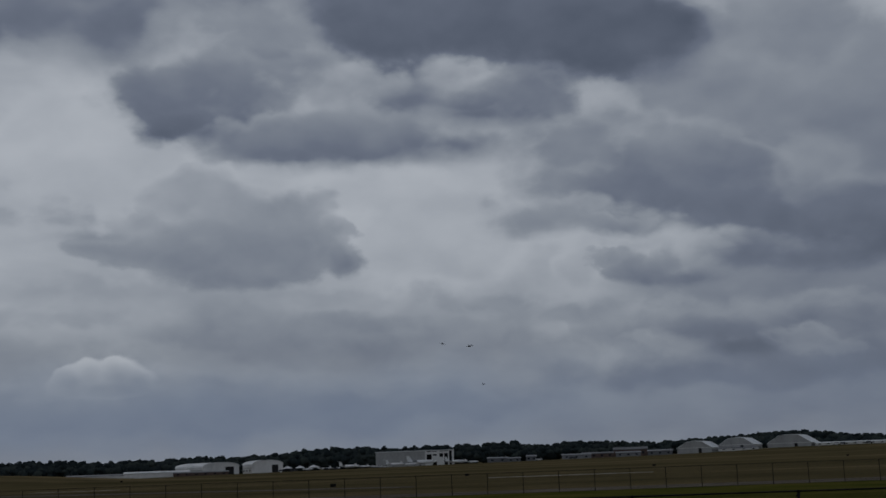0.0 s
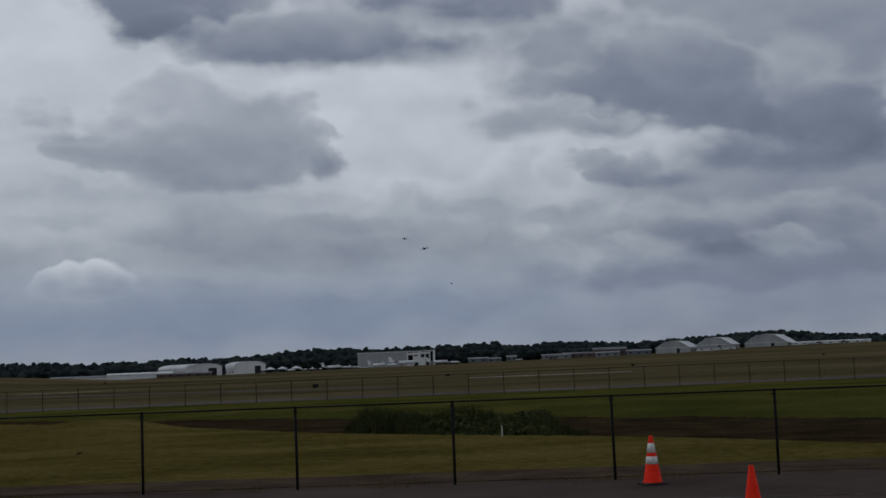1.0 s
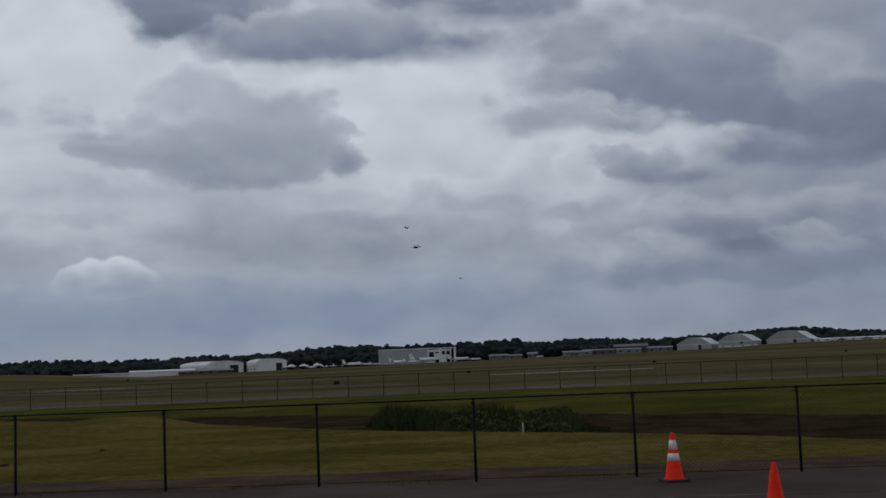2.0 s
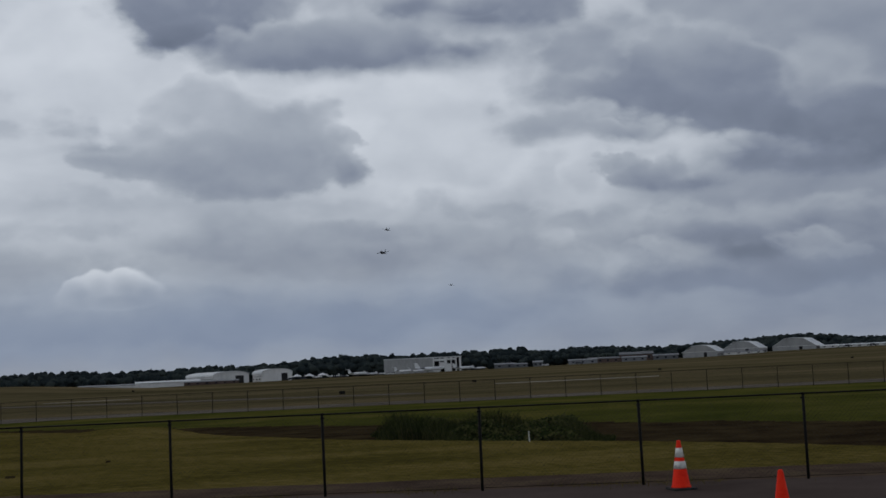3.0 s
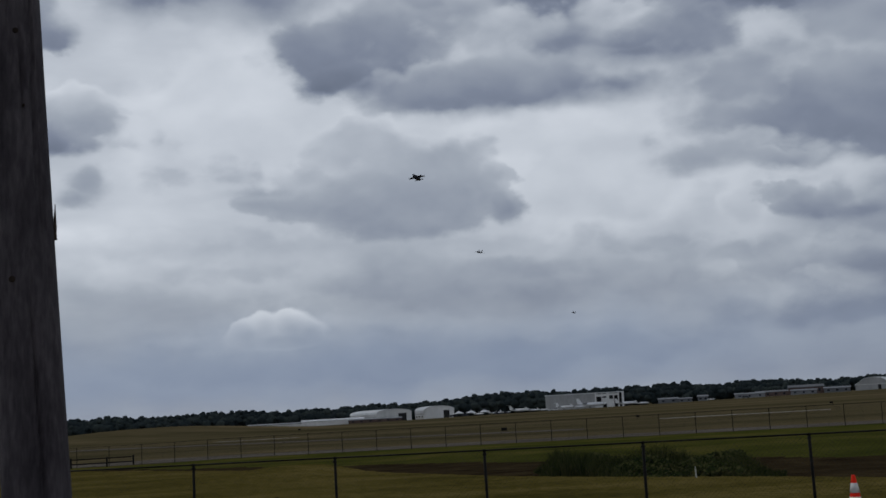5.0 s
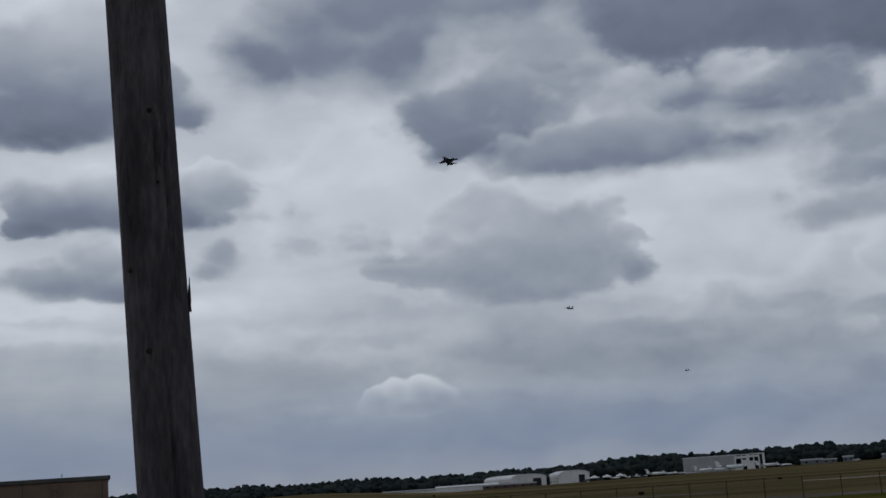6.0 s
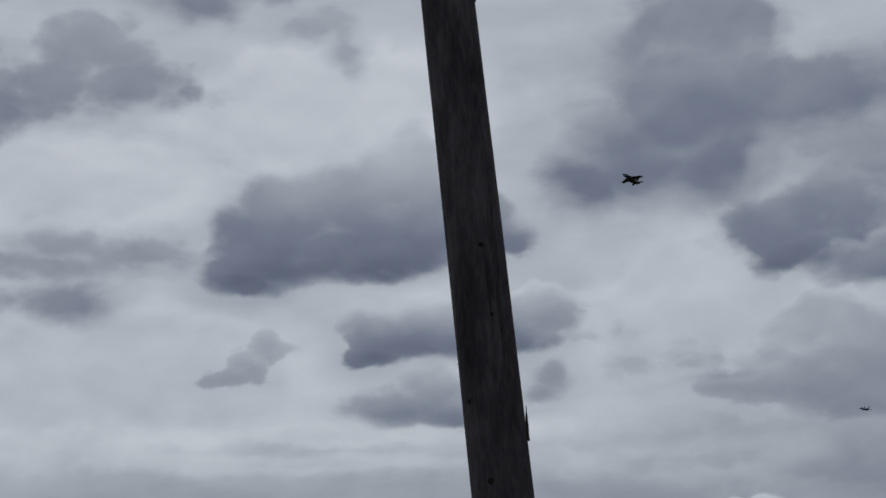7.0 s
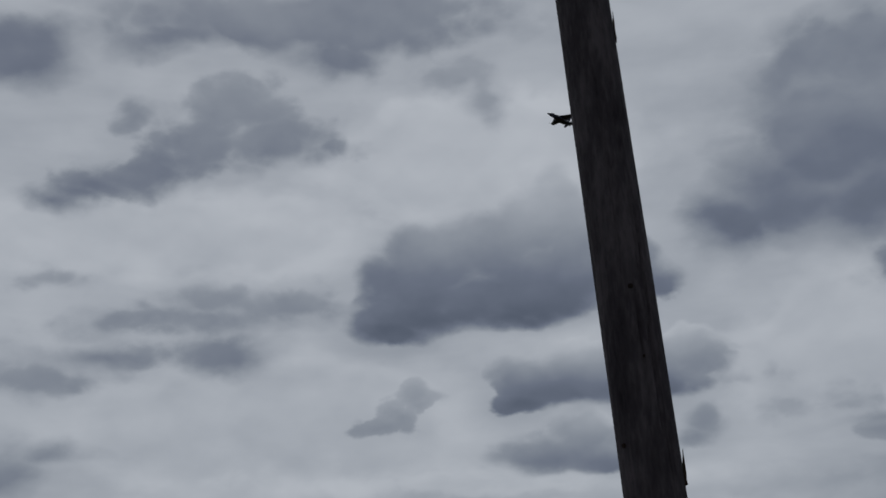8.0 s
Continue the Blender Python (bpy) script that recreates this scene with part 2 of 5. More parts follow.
cloud(0.34, 0.50, 0.50, 0.60, 0.94, 0.80, (-45.89, 17.55, 2.03, 0.88, 0), (-46.39, 16.66, 2.96, 0.62, 0), (-41.93, 17.29, 2.57, 0.72, -1), (-50.22, 16.47, 2.15, 0.41, 2), (-45.33, 15.15, 2.14, 0.72, -0), (-50.15, 14.98, 2.67, 0.46, 1))  # thin left cloud
cloud(0.36, 0.50, 0.60, 0.60, 0.88, 0.80, (-53.51, 13.91, 2.92, 0.67, 2), (-53.30, 18.08, 1.63, 0.36, 3), (-54.18, 9.82, 1.57, 0.88, 1), (-52.84, 10.67, 1.44, 0.41, 1))  # far left cloud
cloud(0.42, 0.54, 0.22, 0.70, 0.85, 0.40, (-36.5, 12.95, 0.75, 0.85, -2), (-37.0, 12.20, 0.80, 0.60, -2), (-38.0, 11.75, 1.30, 0.34, 12))  # small scrap
cloud(0.80, 0.86, 0.70, 0.60, 0.75, 0.60, (-32.77, 9.10, 5.22, 0.36, -3), (-34.87, 9.04, 5.74, 0.31, -2), (-35.36, 7.77, 5.73, 0.26, -2))  # warm low bars


tone = wt.nodes.new("ShaderNodeValToRGB")
wput(tone.inputs[0], state["lum"])
ramp = tone.color_ramp
ramp.elements[0].position, ramp.elements[0].color = 0.0, (0.098, 0.120, 0.169, 1)
ramp.elements[1].position, ramp.elements[1].color = 1.0, (0.66, 0.70, 0.762, 1)
for at_, c in ((0.3, (0.192, 0.222, 0.293, 1)), (0.55, (0.335, 0.372, 0.433, 1)), (0.8, (0.525, 0.565, 0.627, 1))):
    e = ramp.elements.new(at_)
    e.color = c
clear = wt.nodes.new("ShaderNodeTexSky")
clear.sky_type = "NISHITA"
clear.sun_disc = False
clear.sun_elevation, clear.sun_rotation = radians(48), radians(-55)
scaled = wt.nodes.new("ShaderNodeVectorMath")
scaled.operation = "SCALE"
wt.links.new(clear.outputs[0], scaled.inputs[0])
scaled.inputs["Scale"].default_value = 0.055
# blue-grey rain haze low down, and a little clear sky through the thinnest parts
gap = wmath("MULTIPLY", wrange(el, 0.2, 2.0, 0.15, 1.0), wrange(el, 2.4, 5.6, 1.0, 0.0))
gap = wmath("MULTIPLY", gap, wrange(az, -2.0, 12.0, 0.62, 0.30))


def wblend(f, a, c):
    n = wt.nodes.new("ShaderNodeMix")
    n.data_type = "RGBA"
    wput(n.inputs[0], f)
    wput(n.inputs[6], a)
    wput(n.inputs[7], c)
    return n.outputs[2]


over = wblend(gap, tone.outputs[0], (0.205, 0.265, 0.385, 1))
over = wblend(0.05, over, scaled.outputs[0])
shine = wt.nodes.new("ShaderNodeBackground")
wt.links.new(over, shine.inputs[0])
shine.inputs["Strength"].default_value = 1.0
wt.links.new(shine.outputs[0], wt.nodes.new("ShaderNodeOutputWorld").inputs[0])

sun = new("sun", bpy.data.lights.new("sun", "SUN"))
sun.data.energy, sun.data.angle, sun.data.color = 0.5, radians(25), (1.0, 0.96, 0.9)
sun.matrix_world = look((0, 0, 50), (55 * 0.55, -55 * 0.4, 0))

# ---------------------------------------------------------------- materials


def material(name, stops, rough=0.8, scale=3.0, detail=6, bump=0.2, metal=0.0, stretch_=(1, 1, 1), fine_scale=None, space="Object", bump_distance=0.02, island=0.0, gloss=0.5, grain=0.45):
    """Colours spread by coarse and fine noise, with relief."""
    m = bpy.data.materials.new(name)
    m.use_nodes = True
    nt = m.node_tree
    b = nt.nodes["Principled BSDF"]
    tc = nt.nodes.new("ShaderNodeTexCoord")
    mp = nt.nodes.new("ShaderNodeMapping")
    mp.inputs["Scale"].default_value = stretch_
    nt.links.new(tc.outputs[space], mp.inputs[0])
    n1, n2 = nt.nodes.new("ShaderNodeTexNoise"), nt.nodes.new("ShaderNodeTexNoise")
    for n, s in ((n1, scale), (n2, fine_scale or scale * 9)):
        nt.links.new(mp.outputs[0], n.inputs["Vector"])
        n.inputs["Scale"].default_value = s
        n.inputs["Detail"].default_value = detail
        n.inputs["Roughness"].default_value = 0.6
    mixv = nt.nodes.new("ShaderNodeMath")
    mixv.operation = "MULTIPLY_ADD"
    nt.links.new(n2.outputs["Fac"], mixv.inputs[0])
    mixv.inputs[1].default_value = grain
    half = nt.nodes.new("ShaderNodeMath")
    half.operation = "MULTIPLY_ADD"
    nt.links.new(n1.outputs["Fac"], half.inputs[0])
    half.inputs[1].default_value, half.inputs[2].default_value = 0.9, 0.055 - grain / 2
    nt.links.new(half.outputs[0], mixv.inputs[2])
    src = mixv.outputs[0]
    if island:
        g = nt.nodes.new("ShaderNodeNewGeometry")
        v = nt.nodes.new("ShaderNodeMath")
        v.operation = "MULTIPLY_ADD"
        nt.links.new(g.outputs["Random Per Island"], v.inputs[0])
        v.inputs[1].default_value = island
        nt.links.new(src, v.inputs[2])
        v2 = nt.nodes.new("ShaderNodeMath")
        v2.operation = "SUBTRACT"
        nt.links.new(v.outputs[0], v2.inputs[0])
        v2.inputs[1].default_value = island / 2
        src = v2.outputs[0]
    r = nt.nodes.new("ShaderNodeValToRGB")
    nt.links.new(src, r.inputs[0])
    k = len(stops)
    while len(r.color_ramp.elements) < k:
        r.color_ramp.elements.new(0.5)
    for i, c in enumerate(stops):
        r.color_ramp.elements[i].position = 0.33 + 0.34 * (i / max(1, k - 1))
        r.color_ramp.elements[i].color = (*c, 1)
    nt.links.new(r.outputs[0], b.inputs["Base Color"])
    b.inputs["Roughness"].default_value = rough
    b.inputs["Metallic"].default_value = metal
    b.inputs["Specular IOR Level"].default_value = gloss
    if bump:
        bp = nt.nodes.new("ShaderNodeBump")
        bp.inputs["Strength"].default_value = bump
        bp.inputs["Distance"].default_value = bump_distance
        nt.links.new(n2.outputs["Fac"], bp.inputs["Height"])
        nt.links.new(bp.outputs[0], b.inputs["Normal"])
    return m


M_LAWN = material("mown_grass", ((0.058, 0.050, 0.012), (0.096, 0.077, 0.019), (0.146, 0.114, 0.036)), 0.95, 0.30, 10, 0.8, stretch_=(0.5, 1.0, 1), grain=1.0, fine_scale=7, bump_distance=0.05, gloss=0.0)
M_GREEN = material("green_grass", ((0.036, 0.043, 0.009), (0.062, 0.064, 0.014), (0.100, 0.086, 0.024)), 0.95, 0.12, 8, 0.5, fine_scale=4, bump_distance=0.05, gloss=0.0)
M_FIELD = material("dry_airfield_grass", ((0.046, 0.041, 0.021), (0.086, 0.071, 0.036), (0.150, 0.116, 0.064)), 0.95, 0.014, 8, 0.3, stretch_=(0.3, 1, 1), grain=0.35, fine_scale=0.22, bump_distance=0.05, gloss=0.0)
M_MUD = material("dead_reed_bed", ((0.018, 0.012, 0.007), (0.034, 0.024, 0.012), (0.056, 0.042, 0.020)), 0.95, 0.5, 8, 0.6, fine_scale=8, bump_distance=0.06, gloss=0.0)
M_DIRT = material("bare_gravel_verge", ((0.050, 0.036, 0.027), (0.078, 0.055, 0.041), (0.108, 0.080, 0.050)), 0.95, 0.8, 8, 0.6, fine_scale=18, bump_distance=0.03, gloss=0.0)
M_ASPHALT = material("worn_asphalt", ((0.060, 0.046, 0.040), (0.078, 0.060, 0.053), (0.096, 0.076, 0.066)), 0.9, 0.35, 8, 0.5, fine_scale=40, bump_distance=0.01, gloss=0.0)
M_PAINT = material("worn_road_paint", ((0.062, 0.052, 0.047), (0.11, 0.098, 0.09), (0.20, 0.19, 0.18)), 0.9, 1.2, 8, 0.2, fine_scale=14, gloss=0.0)
M_CONCRETE = material("pale_runway_concrete", ((0.17, 0.155, 0.125), (0.23, 0.21, 0.175), (0.28, 0.26, 0.22)), 0.9, 0.05, 6, 0.2, gloss=0.08)
M_TRACK = material("gravel_track", ((0.085, 0.074, 0.060), (0.115, 0.100, 0.082), (0.145, 0.128, 0.105)), 0.95, 0.1, 6, 0.2, gloss=0.0)
M_WOOD = material("weathered_pole_wood", ((0.026, 0.0220, 0.0255), (0.054, 0.0462, 0.0505), (0.098, 0.085, 0.089)), 0.85, 3.0, 8, 0.9, stretch_=(2.2, 2.2, 0.5), fine_scale=20, bump_distance=0.02, gloss=0.2)
M_SPLIT = material("split_wood", ((0.012, 0.009, 0.008), (0.03, 0.022, 0.016), (0.05, 0.036, 0.026)), 0.9, 6.0, 6, 0.6, stretch_=(4, 4, 0.3), gloss=0.08)
M_STEEL = material("dark_coated_steel", ((0.006, 0.006, 0.006), (0.010, 0.0095, 0.009), (0.018, 0.0165, 0.015)), 0.6, 4, 6, 0.1, gloss=0.05)
M_WIRE = material("dull_chain_wire", ((0.018, 0.017, 0.015), (0.028, 0.027, 0.024), (0.04, 0.038, 0.034)), 0.6, 4, 4, 0.0, gloss=0.08)
M_GALV = material("galvanised_post", ((0.03, 0.028, 0.024), (0.042, 0.039, 0.034), (0.06, 0.056, 0.05)), 0.6, 2, 4, 0.0, gloss=0.2)
M_ORANGE = material("faded_orange_plastic", ((0.76, 0.020, 0.006), (0.84, 0.028, 0.008), (0.88, 0.042, 0.014)), 0.75, 6, 6, 0.1, gloss=0.15)
M_COLLAR = material("scuffed_reflective_sleeve", ((0.50, 0.48, 0.44), (0.66, 0.64, 0.59), (0.75, 0.73, 0.68)), 0.75, 14, 6, 0.1)
M_RUBBER = material("black_rubber", ((0.010, 0.010, 0.010), (0.016, 0.016, 0.016), (0.03, 0.028, 0.026)), 0.8, 8, 6, 0.2)
M_JET = material("dark_grey_jet_paint", ((0.010, 0.014, 0.030), (0.014, 0.020, 0.042), (0.020, 0.028, 0.054)), 0.5, 0.5, 5, 0.0)
M_JET_DARK = material("sooty_nozzle_metal", ((0.010, 0.010, 0.012), (0.018, 0.018, 0.02), (0.03, 0.03, 0.03)), 0.5, 2, 4, 0.0, metal=0.6)
M_GLASS = material("dark_tinted_glass", ((0.010, 0.012, 0.015), (0.014, 0.017, 0.02), (0.02, 0.023, 0.026)), 0.08, 1, 2, 0.0)
M_WHITE = material("white_painted_sheet_metal", ((0.48, 0.49, 0.48), (0.60, 0.60, 0.59), (0.68, 0.68, 0.67)), 0.5, 0.05, 6, 0.05, stretch_=(1, 1, 0.3), fine_scale=0.6)
M_ROOF = material("pale_membrane_roof", ((0.46, 0.48, 0.50), (0.56, 0.58, 0.59), (0.63, 0.64, 0.64)), 0.6, 0.06, 6, 0.05, fine_scale=0.5)
M_GREYWALL = material("grey_clad_wall", ((0.25, 0.255, 0.25), (0.32, 0.325, 0.32), (0.38, 0.38, 0.37)), 0.6, 0.06, 6, 0.05, stretch_=(1, 1, 0.3), fine_scale=0.6)
M_LOWROOF = material("low_grey_roof", ((0.12, 0.128, 0.14), (0.165, 0.172, 0.185), (0.21, 0.218, 0.225)), 0.6, 0.06, 6, 0.05)
M_SLATE = material("dull_slate_cladding", ((0.085, 0.09, 0.098), (0.115, 0.12, 0.128), (0.15, 0.155, 0.16)), 0.7, 0.06, 6, 0.05)
# near-black that puts the shade inside openings into the colour
M_DARK = material("shaded_opening_black", ((0.008, 0.008, 0.009), (0.013, 0.013, 0.014), (0.02, 0.02, 0.02)), 0.9, 0.3, 3, 0.0)
M_BRICK = material("dull_brown_brick", ((0.060, 0.038, 0.034), (0.080, 0.052, 0.044), (0.100, 0.066, 0.054)), 0.9, 0.2, 6, 0.2, fine_scale=2)
M_TAN = material("tan_rendered_wall", ((0.105, 0.072, 0.050), (0.130, 0.090, 0.064), (0.150, 0.105, 0.076)), 0.9, 0.5, 6, 0.2)
M_COPING = material("dark_metal_coping", ((0.02, 0.019, 0.019), (0.03, 0.028, 0.028), (0.04, 0.038, 0.036)), 0.5, 1, 4, 0.05)
M_LEAF = material("oak_foliage", ((0.010, 0.020, 0.008), (0.022, 0.038, 0.013), (0.042, 0.060, 0.020)), 0.7, 0.8, 4, 0.0, island=0.35, gloss=0.08)
# distance haze is mixed into this leaf colour as blue-grey
M_WOODS = material("far_hazed_broadleaf", ((0.018, 0.025, 0.027), (0.029, 0.038, 0.039), (0.043, 0.053, 0.049)), 0.9, 0.03, 8, 0.5, fine_scale=0.5, bump_distance=0.6, island=0.35, gloss=0.0)
M_BRUSH = material("rank_weeds", ((0.016, 0.025, 0.008), (0.034, 0.045, 0.014), (0.072, 0.072, 0.026)), 0.9, 0.9, 4, 0.0, island=0.5, gloss=0.0)
M_BARK = material("tree_bark", ((0.03, 0.024, 0.018), (0.05, 0.04, 0.03), (0.08, 0.065, 0.05)), 0.9, 3, 6, 0.5, gloss=0.08)
M_PLANE = material("white_aircraft_paint", ((0.55, 0.56, 0.58), (0.68, 0.69, 0.70), (0.74, 0.75, 0.75)), 0.3, 0.3, 4, 0.0)
M_CAR_WHITE = material("white_car_paint", ((0.5, 0.5, 0.5), (0.62, 0.62, 0.62), (0.68, 0.68, 0.68)), 0.25, 0.6, 4, 0.0)
M_CAR_DARK = material("dark_car_paint", ((0.02, 0.022, 0.028), (0.035, 0.038, 0.045), (0.05, 0.05, 0.055)), 0.25, 0.6, 4, 0.0)
M_STAKE = material("bleached_plastic_stake", ((0.4, 0.4, 0.36), (0.5, 0.5, 0.45), (0.56, 0.55, 0.5)), 0.6, 4, 4, 0.0)
M_GREENBOX = material("dark_green_cabinet_paint", ((0.006, 0.006, 0.006), (0.009, 0.009, 0.008), (0.014, 0.013, 0.012)), 0.7, 3, 4, 0.05, gloss=0.1)

# ---------------------------------------------------------------- mesh helpers


def mesh_of(name, bm, mat_, smooth=False):
    me = bpy.data.meshes.new(name)
    bmesh.ops.recalc_face_normals(bm, faces=bm.faces[:])
    if smooth:
        for f in bm.faces:
            f.smooth = True
    bm.to_mesh(me)
    bm.free()
    me.materials.append(mat_)
    return me


def part(name, bm, mat_, parent=None, label="", smooth=False):
    ob = new(name, mesh_of(name, bm, mat_, smooth))
    if parent is not None:
        ob.parent = parent
    if label:
        ob["label"] = label
    return ob


def empty(name, m=None):
    ob = new(name)
    if m is not None:
        ob.matrix_basis = m
    return ob


def box(bm, x0, x1, y0, y1, z0, z1, m=None):
    vs = [bm.verts.new((m @ Vector(p)) if m else p) for p in product((x0, x1), (y0, y1), (z0, z1))]
    for q in ((0, 1, 3, 2), (4, 6, 7, 5), (0, 4, 5, 1), (2, 3, 7, 6), (0, 2, 6, 4), (1, 5, 7, 3)):
        bm.faces.new([vs[i] for i in q])
    return vs


def bevelled(bm, width, segments=2):
    bmesh.ops.bevel(bm, geom=bm.edges[:], offset=width, segments=segments, affect="EDGES")
    return bm


def loft(bm, rings, cap=True):
    """Skins closed rings of equal length."""
    made = [[bm.verts.new(p) for p in r] for r in rings]
    n = len(made[0])
    for a, b in zip(made, made[1:]):
        for i in range(n):
            bm.faces.new((a[i], a[(i + 1) % n], b[(i + 1) % n], b[i]))
    if cap:
        bm.faces.new(made[0][::-1])
        bm.faces.new(made[-1])
    return made


def ring(c, r, n, axis="z", ry=None):
    out = []
    for i in range(n):
        a = 2 * math.pi * i / n
        u, v = r * math.cos(a), (ry or r) * math.sin(a)
        out.append(Vector(c) + Vector({"z": (u, v, 0), "y": (u, 0, v), "x": (0, u, v)}[axis]))
    return out


def tube(bm, p, q, r0, r1=None, n=8):
    p, q = Vector(p), Vector(q)
    rot = (q - p).to_track_quat("Z", "Y").to_matrix()
    r1 = r0 if r1 is None else r1
    rings = []
    for c, r in ((p, r0), (q, r1)):
        rings.append([c + rot @ Vector((r * math.cos(2 * math.pi * i / n), r * math.sin(2 * math.pi * i / n), 0)) for i in range(n)])
    loft(bm, rings)


def extrude_profile(bm, profile, y0, y1):
    """A profile in x and z, drawn out along y."""
    loft(bm, [[Vector((x, y0, z)) for x, z in profile], [Vector((x, y1, z)) for x, z in profile]])


def out_there(a, d):
    return d * math.sin(radians(a)), d * math.cos(radians(a))


def step(a, b, v):
    v = min(1.0, max(0.0, (v - a) / (b - a)))
    return v * v * (3 - 2 * v)


# ---------------------------------------------------------------- ground


def across_ditch(x, y):
    return (y + 1.15 * x - 35.5) / 1.524


def ground_z(x, y):
    if y < 12 and abs(x) < 300:
        return 0.0
    d = math.hypot(x, y)
    s = across_ditch(x, y)
    z = 0.0
    if y > 0:
        wob = 1.2 * noise.noise(Vector((x * 0.12, y * 0.12, 0)))
        z -= 0.62 * step(0.0 + wob, 2.6 + wob, s)
        z += 0.14 * step(15 + 2 * wob, 26 + 2 * wob, s)
        z += 0.05 * step(3, 10, -s) * noise.noise(Vector((x * 0.2, y * 0.2, 3))) * step(21, 26, y)
        far = 2.4 + 0.0085 * max(-330, min(260, x))
        z += (far + 0.6) * step(150, 1000, d) * 0.85 + (far + 0.6) * 0.15 * step(600, 1000, d)
        z -= 0.25 * step(60, 109, d)
        # a hummock on the near bank, and a low grassy rise
        z += 0.36 * math.exp(-((x + 12.4) / 2.8) ** 2 - ((y - 47.5) / 5.5) ** 2)
        z += 4.3 * math.exp(-((x + 178) / 48) ** 2 - ((y - 480) / 90) ** 2)
        z += 2.0 * step(170, 290, x) * step(820, 960, d)
        z += 6 * step(1150, 1900, d)
    return z


def ground_sheet():
    radii = [0.0]
    r = 3.0
    while r < 4600:
        radii.append(r)
        r += 0.55 if 17 < r < 75 else max(0.9, r * 0.035)
    angles = []
    a = -180.0
    while a < 180:
        angles.append(a)
        a += 0.7 if -62 <= a < 40 else 6.0
    verts, faces = [(0, 0, -0.03)], []
    for r in radii[1:]:
        for a in angles:
            x, y = out_there(a, r)
            verts.append((x, y, ground_z(x, y) - 0.03))
    n = len(angles)
    for j in range(n):
        faces.append((0, 1 + (j + 1) % n, 1 + j))
    for i in range(len(radii) - 2):
        for j in range(n):
            k = (j + 1) % n
            p = 1 + i * n
            faces.append((p + j, p + k, p + n + k, p + n + j))
    me = bpy.data.meshes.new("ground")
    me.from_pydata(verts, [], faces)
    for mm in (M_LAWN, M_GREEN, M_FIELD, M_MUD):
        me.materials.append(mm)
    for f in me.polygons:
        c = f.center
        s = across_ditch(c.x, c.y)
        w = 2.5 * noise.noise(Vector((c.x * 0.15, c.y * 0.15, 7)))
        f.use_smooth = True
        if c.y < 5 or s < 0.6 + 0.2 * w:
            f.material_index = 0
        elif s < 16.4 + w + 0.16 * c.x:
            f.material_index = 3
        elif c.y < 118 + 0.3 * w:
            f.material_index = 1
        else:
            f.material_index = 2
    return tagged(new("ground", me), "rolling grass airfield with a muddy ditch and dry far field", "ground", kind="structure")


ground_sheet()


def strip(name, mat_, left, right, lift, label, category, steps=60):
    """A thin paved band between two lines in plan, laid on the ground."""
    bm = bmesh.new()
    rows = []
    for i in range(steps + 1):
        f = i / steps
        a, b = [Vector(l[0]).lerp(Vector(l[1]), f) for l in (left, right)]
        jit = 0.18 * noise.noise(Vector((a.x * 0.7, a.y * 0.7, 11)))
        row = []
        for k in range(5):
            p = a.lerp(b, k / 4)
            y = p.y + (jit if k == 4 else 0)
            row.append((p.x, y, ground_z(p.x, y) - 0.03 + lift))
        rows.append(row)
    top = [[bm.verts.new(p) for p in r] for r in rows]
    for r0, r1 in zip(top, top[1:]):
        for k in range(4):
            bm.faces.new((r0[k], r1[k], r1[k + 1], r0[k + 1]))
    edge = bmesh.ops.extrude_face_region(bm, geom=bm.faces[:])
    for v in edge["geom"]:
        if isinstance(v, bmesh.types.BMVert):
            v.co.z -= 0.06
    return tagged(part(name, bm, mat_), label, category, kind="structure")


FENCE_A, FENCE_STEP = Vector((-6.99, 20.4, 0)), Vector((2.46, -0.23, 0))


def fence_at(i, off=0.0):
    p = FENCE_A + FENCE_STEP * i
    return Vector((p.x, p.y + off, 0))


lane = lambda i, off: tuple(fence_at(i, off))[:2]
strip("road", M_ASPHALT, ((-70, -12), (60, -12)), (lane(-26, 0.15), lane(28, 0.15)), 0.035, "worn dark grey asphalt access road along the fence", "road", 160)
strip("verge", M_DIRT, (lane(-26, -0.1), lane(28, -0.1)), (lane(-26, 1.9), lane(28, 3.0)), 0.024, "bare brown gravel verge under the fence", "verge", 160)
strip("road_line", M_PAINT, (lane(-20, -3.05), lane(24, -3.05)), (lane(-20, -2.95), lane(24, -2.95)), 0.042, "faded white edge line on the asphalt road", "road marking", 120)
strip("service_track", M_TRACK, ((-150, 110.6), (150, 110.6)), ((-150, 122), (150, 122)), 0.03, "pale gravel service track inside the perimeter fence", "track", 60)
strip("taxiway", M_CONCRETE, ((8, 228), (37, 226)), ((8, 235), (38, 232)), 0.05, "pale concrete taxiway across the airfield", "taxiway", 30)
strip("taxiway_west", M_CONCRETE, ((-80, 246), (-64, 247)), ((-80, 251), (-64, 252)), 0.05, "short pale concrete apron in the dry grass", "taxiway", 20)
strip("perimeter_road", M_TRACK, ((-104, 226), (-4, 160)), ((-104, 238), (-4, 168)), 0.05, "narrow pale perimeter road through dry grass", "track", 40)
strip("apron", M_CONCRETE, ((-290, 985), (420, 985)), ((-290, 1045), (420, 1045)), 0.08, "pale concrete aircraft apron before the hangars", "apron", 40)

# ---------------------------------------------------------------- fences


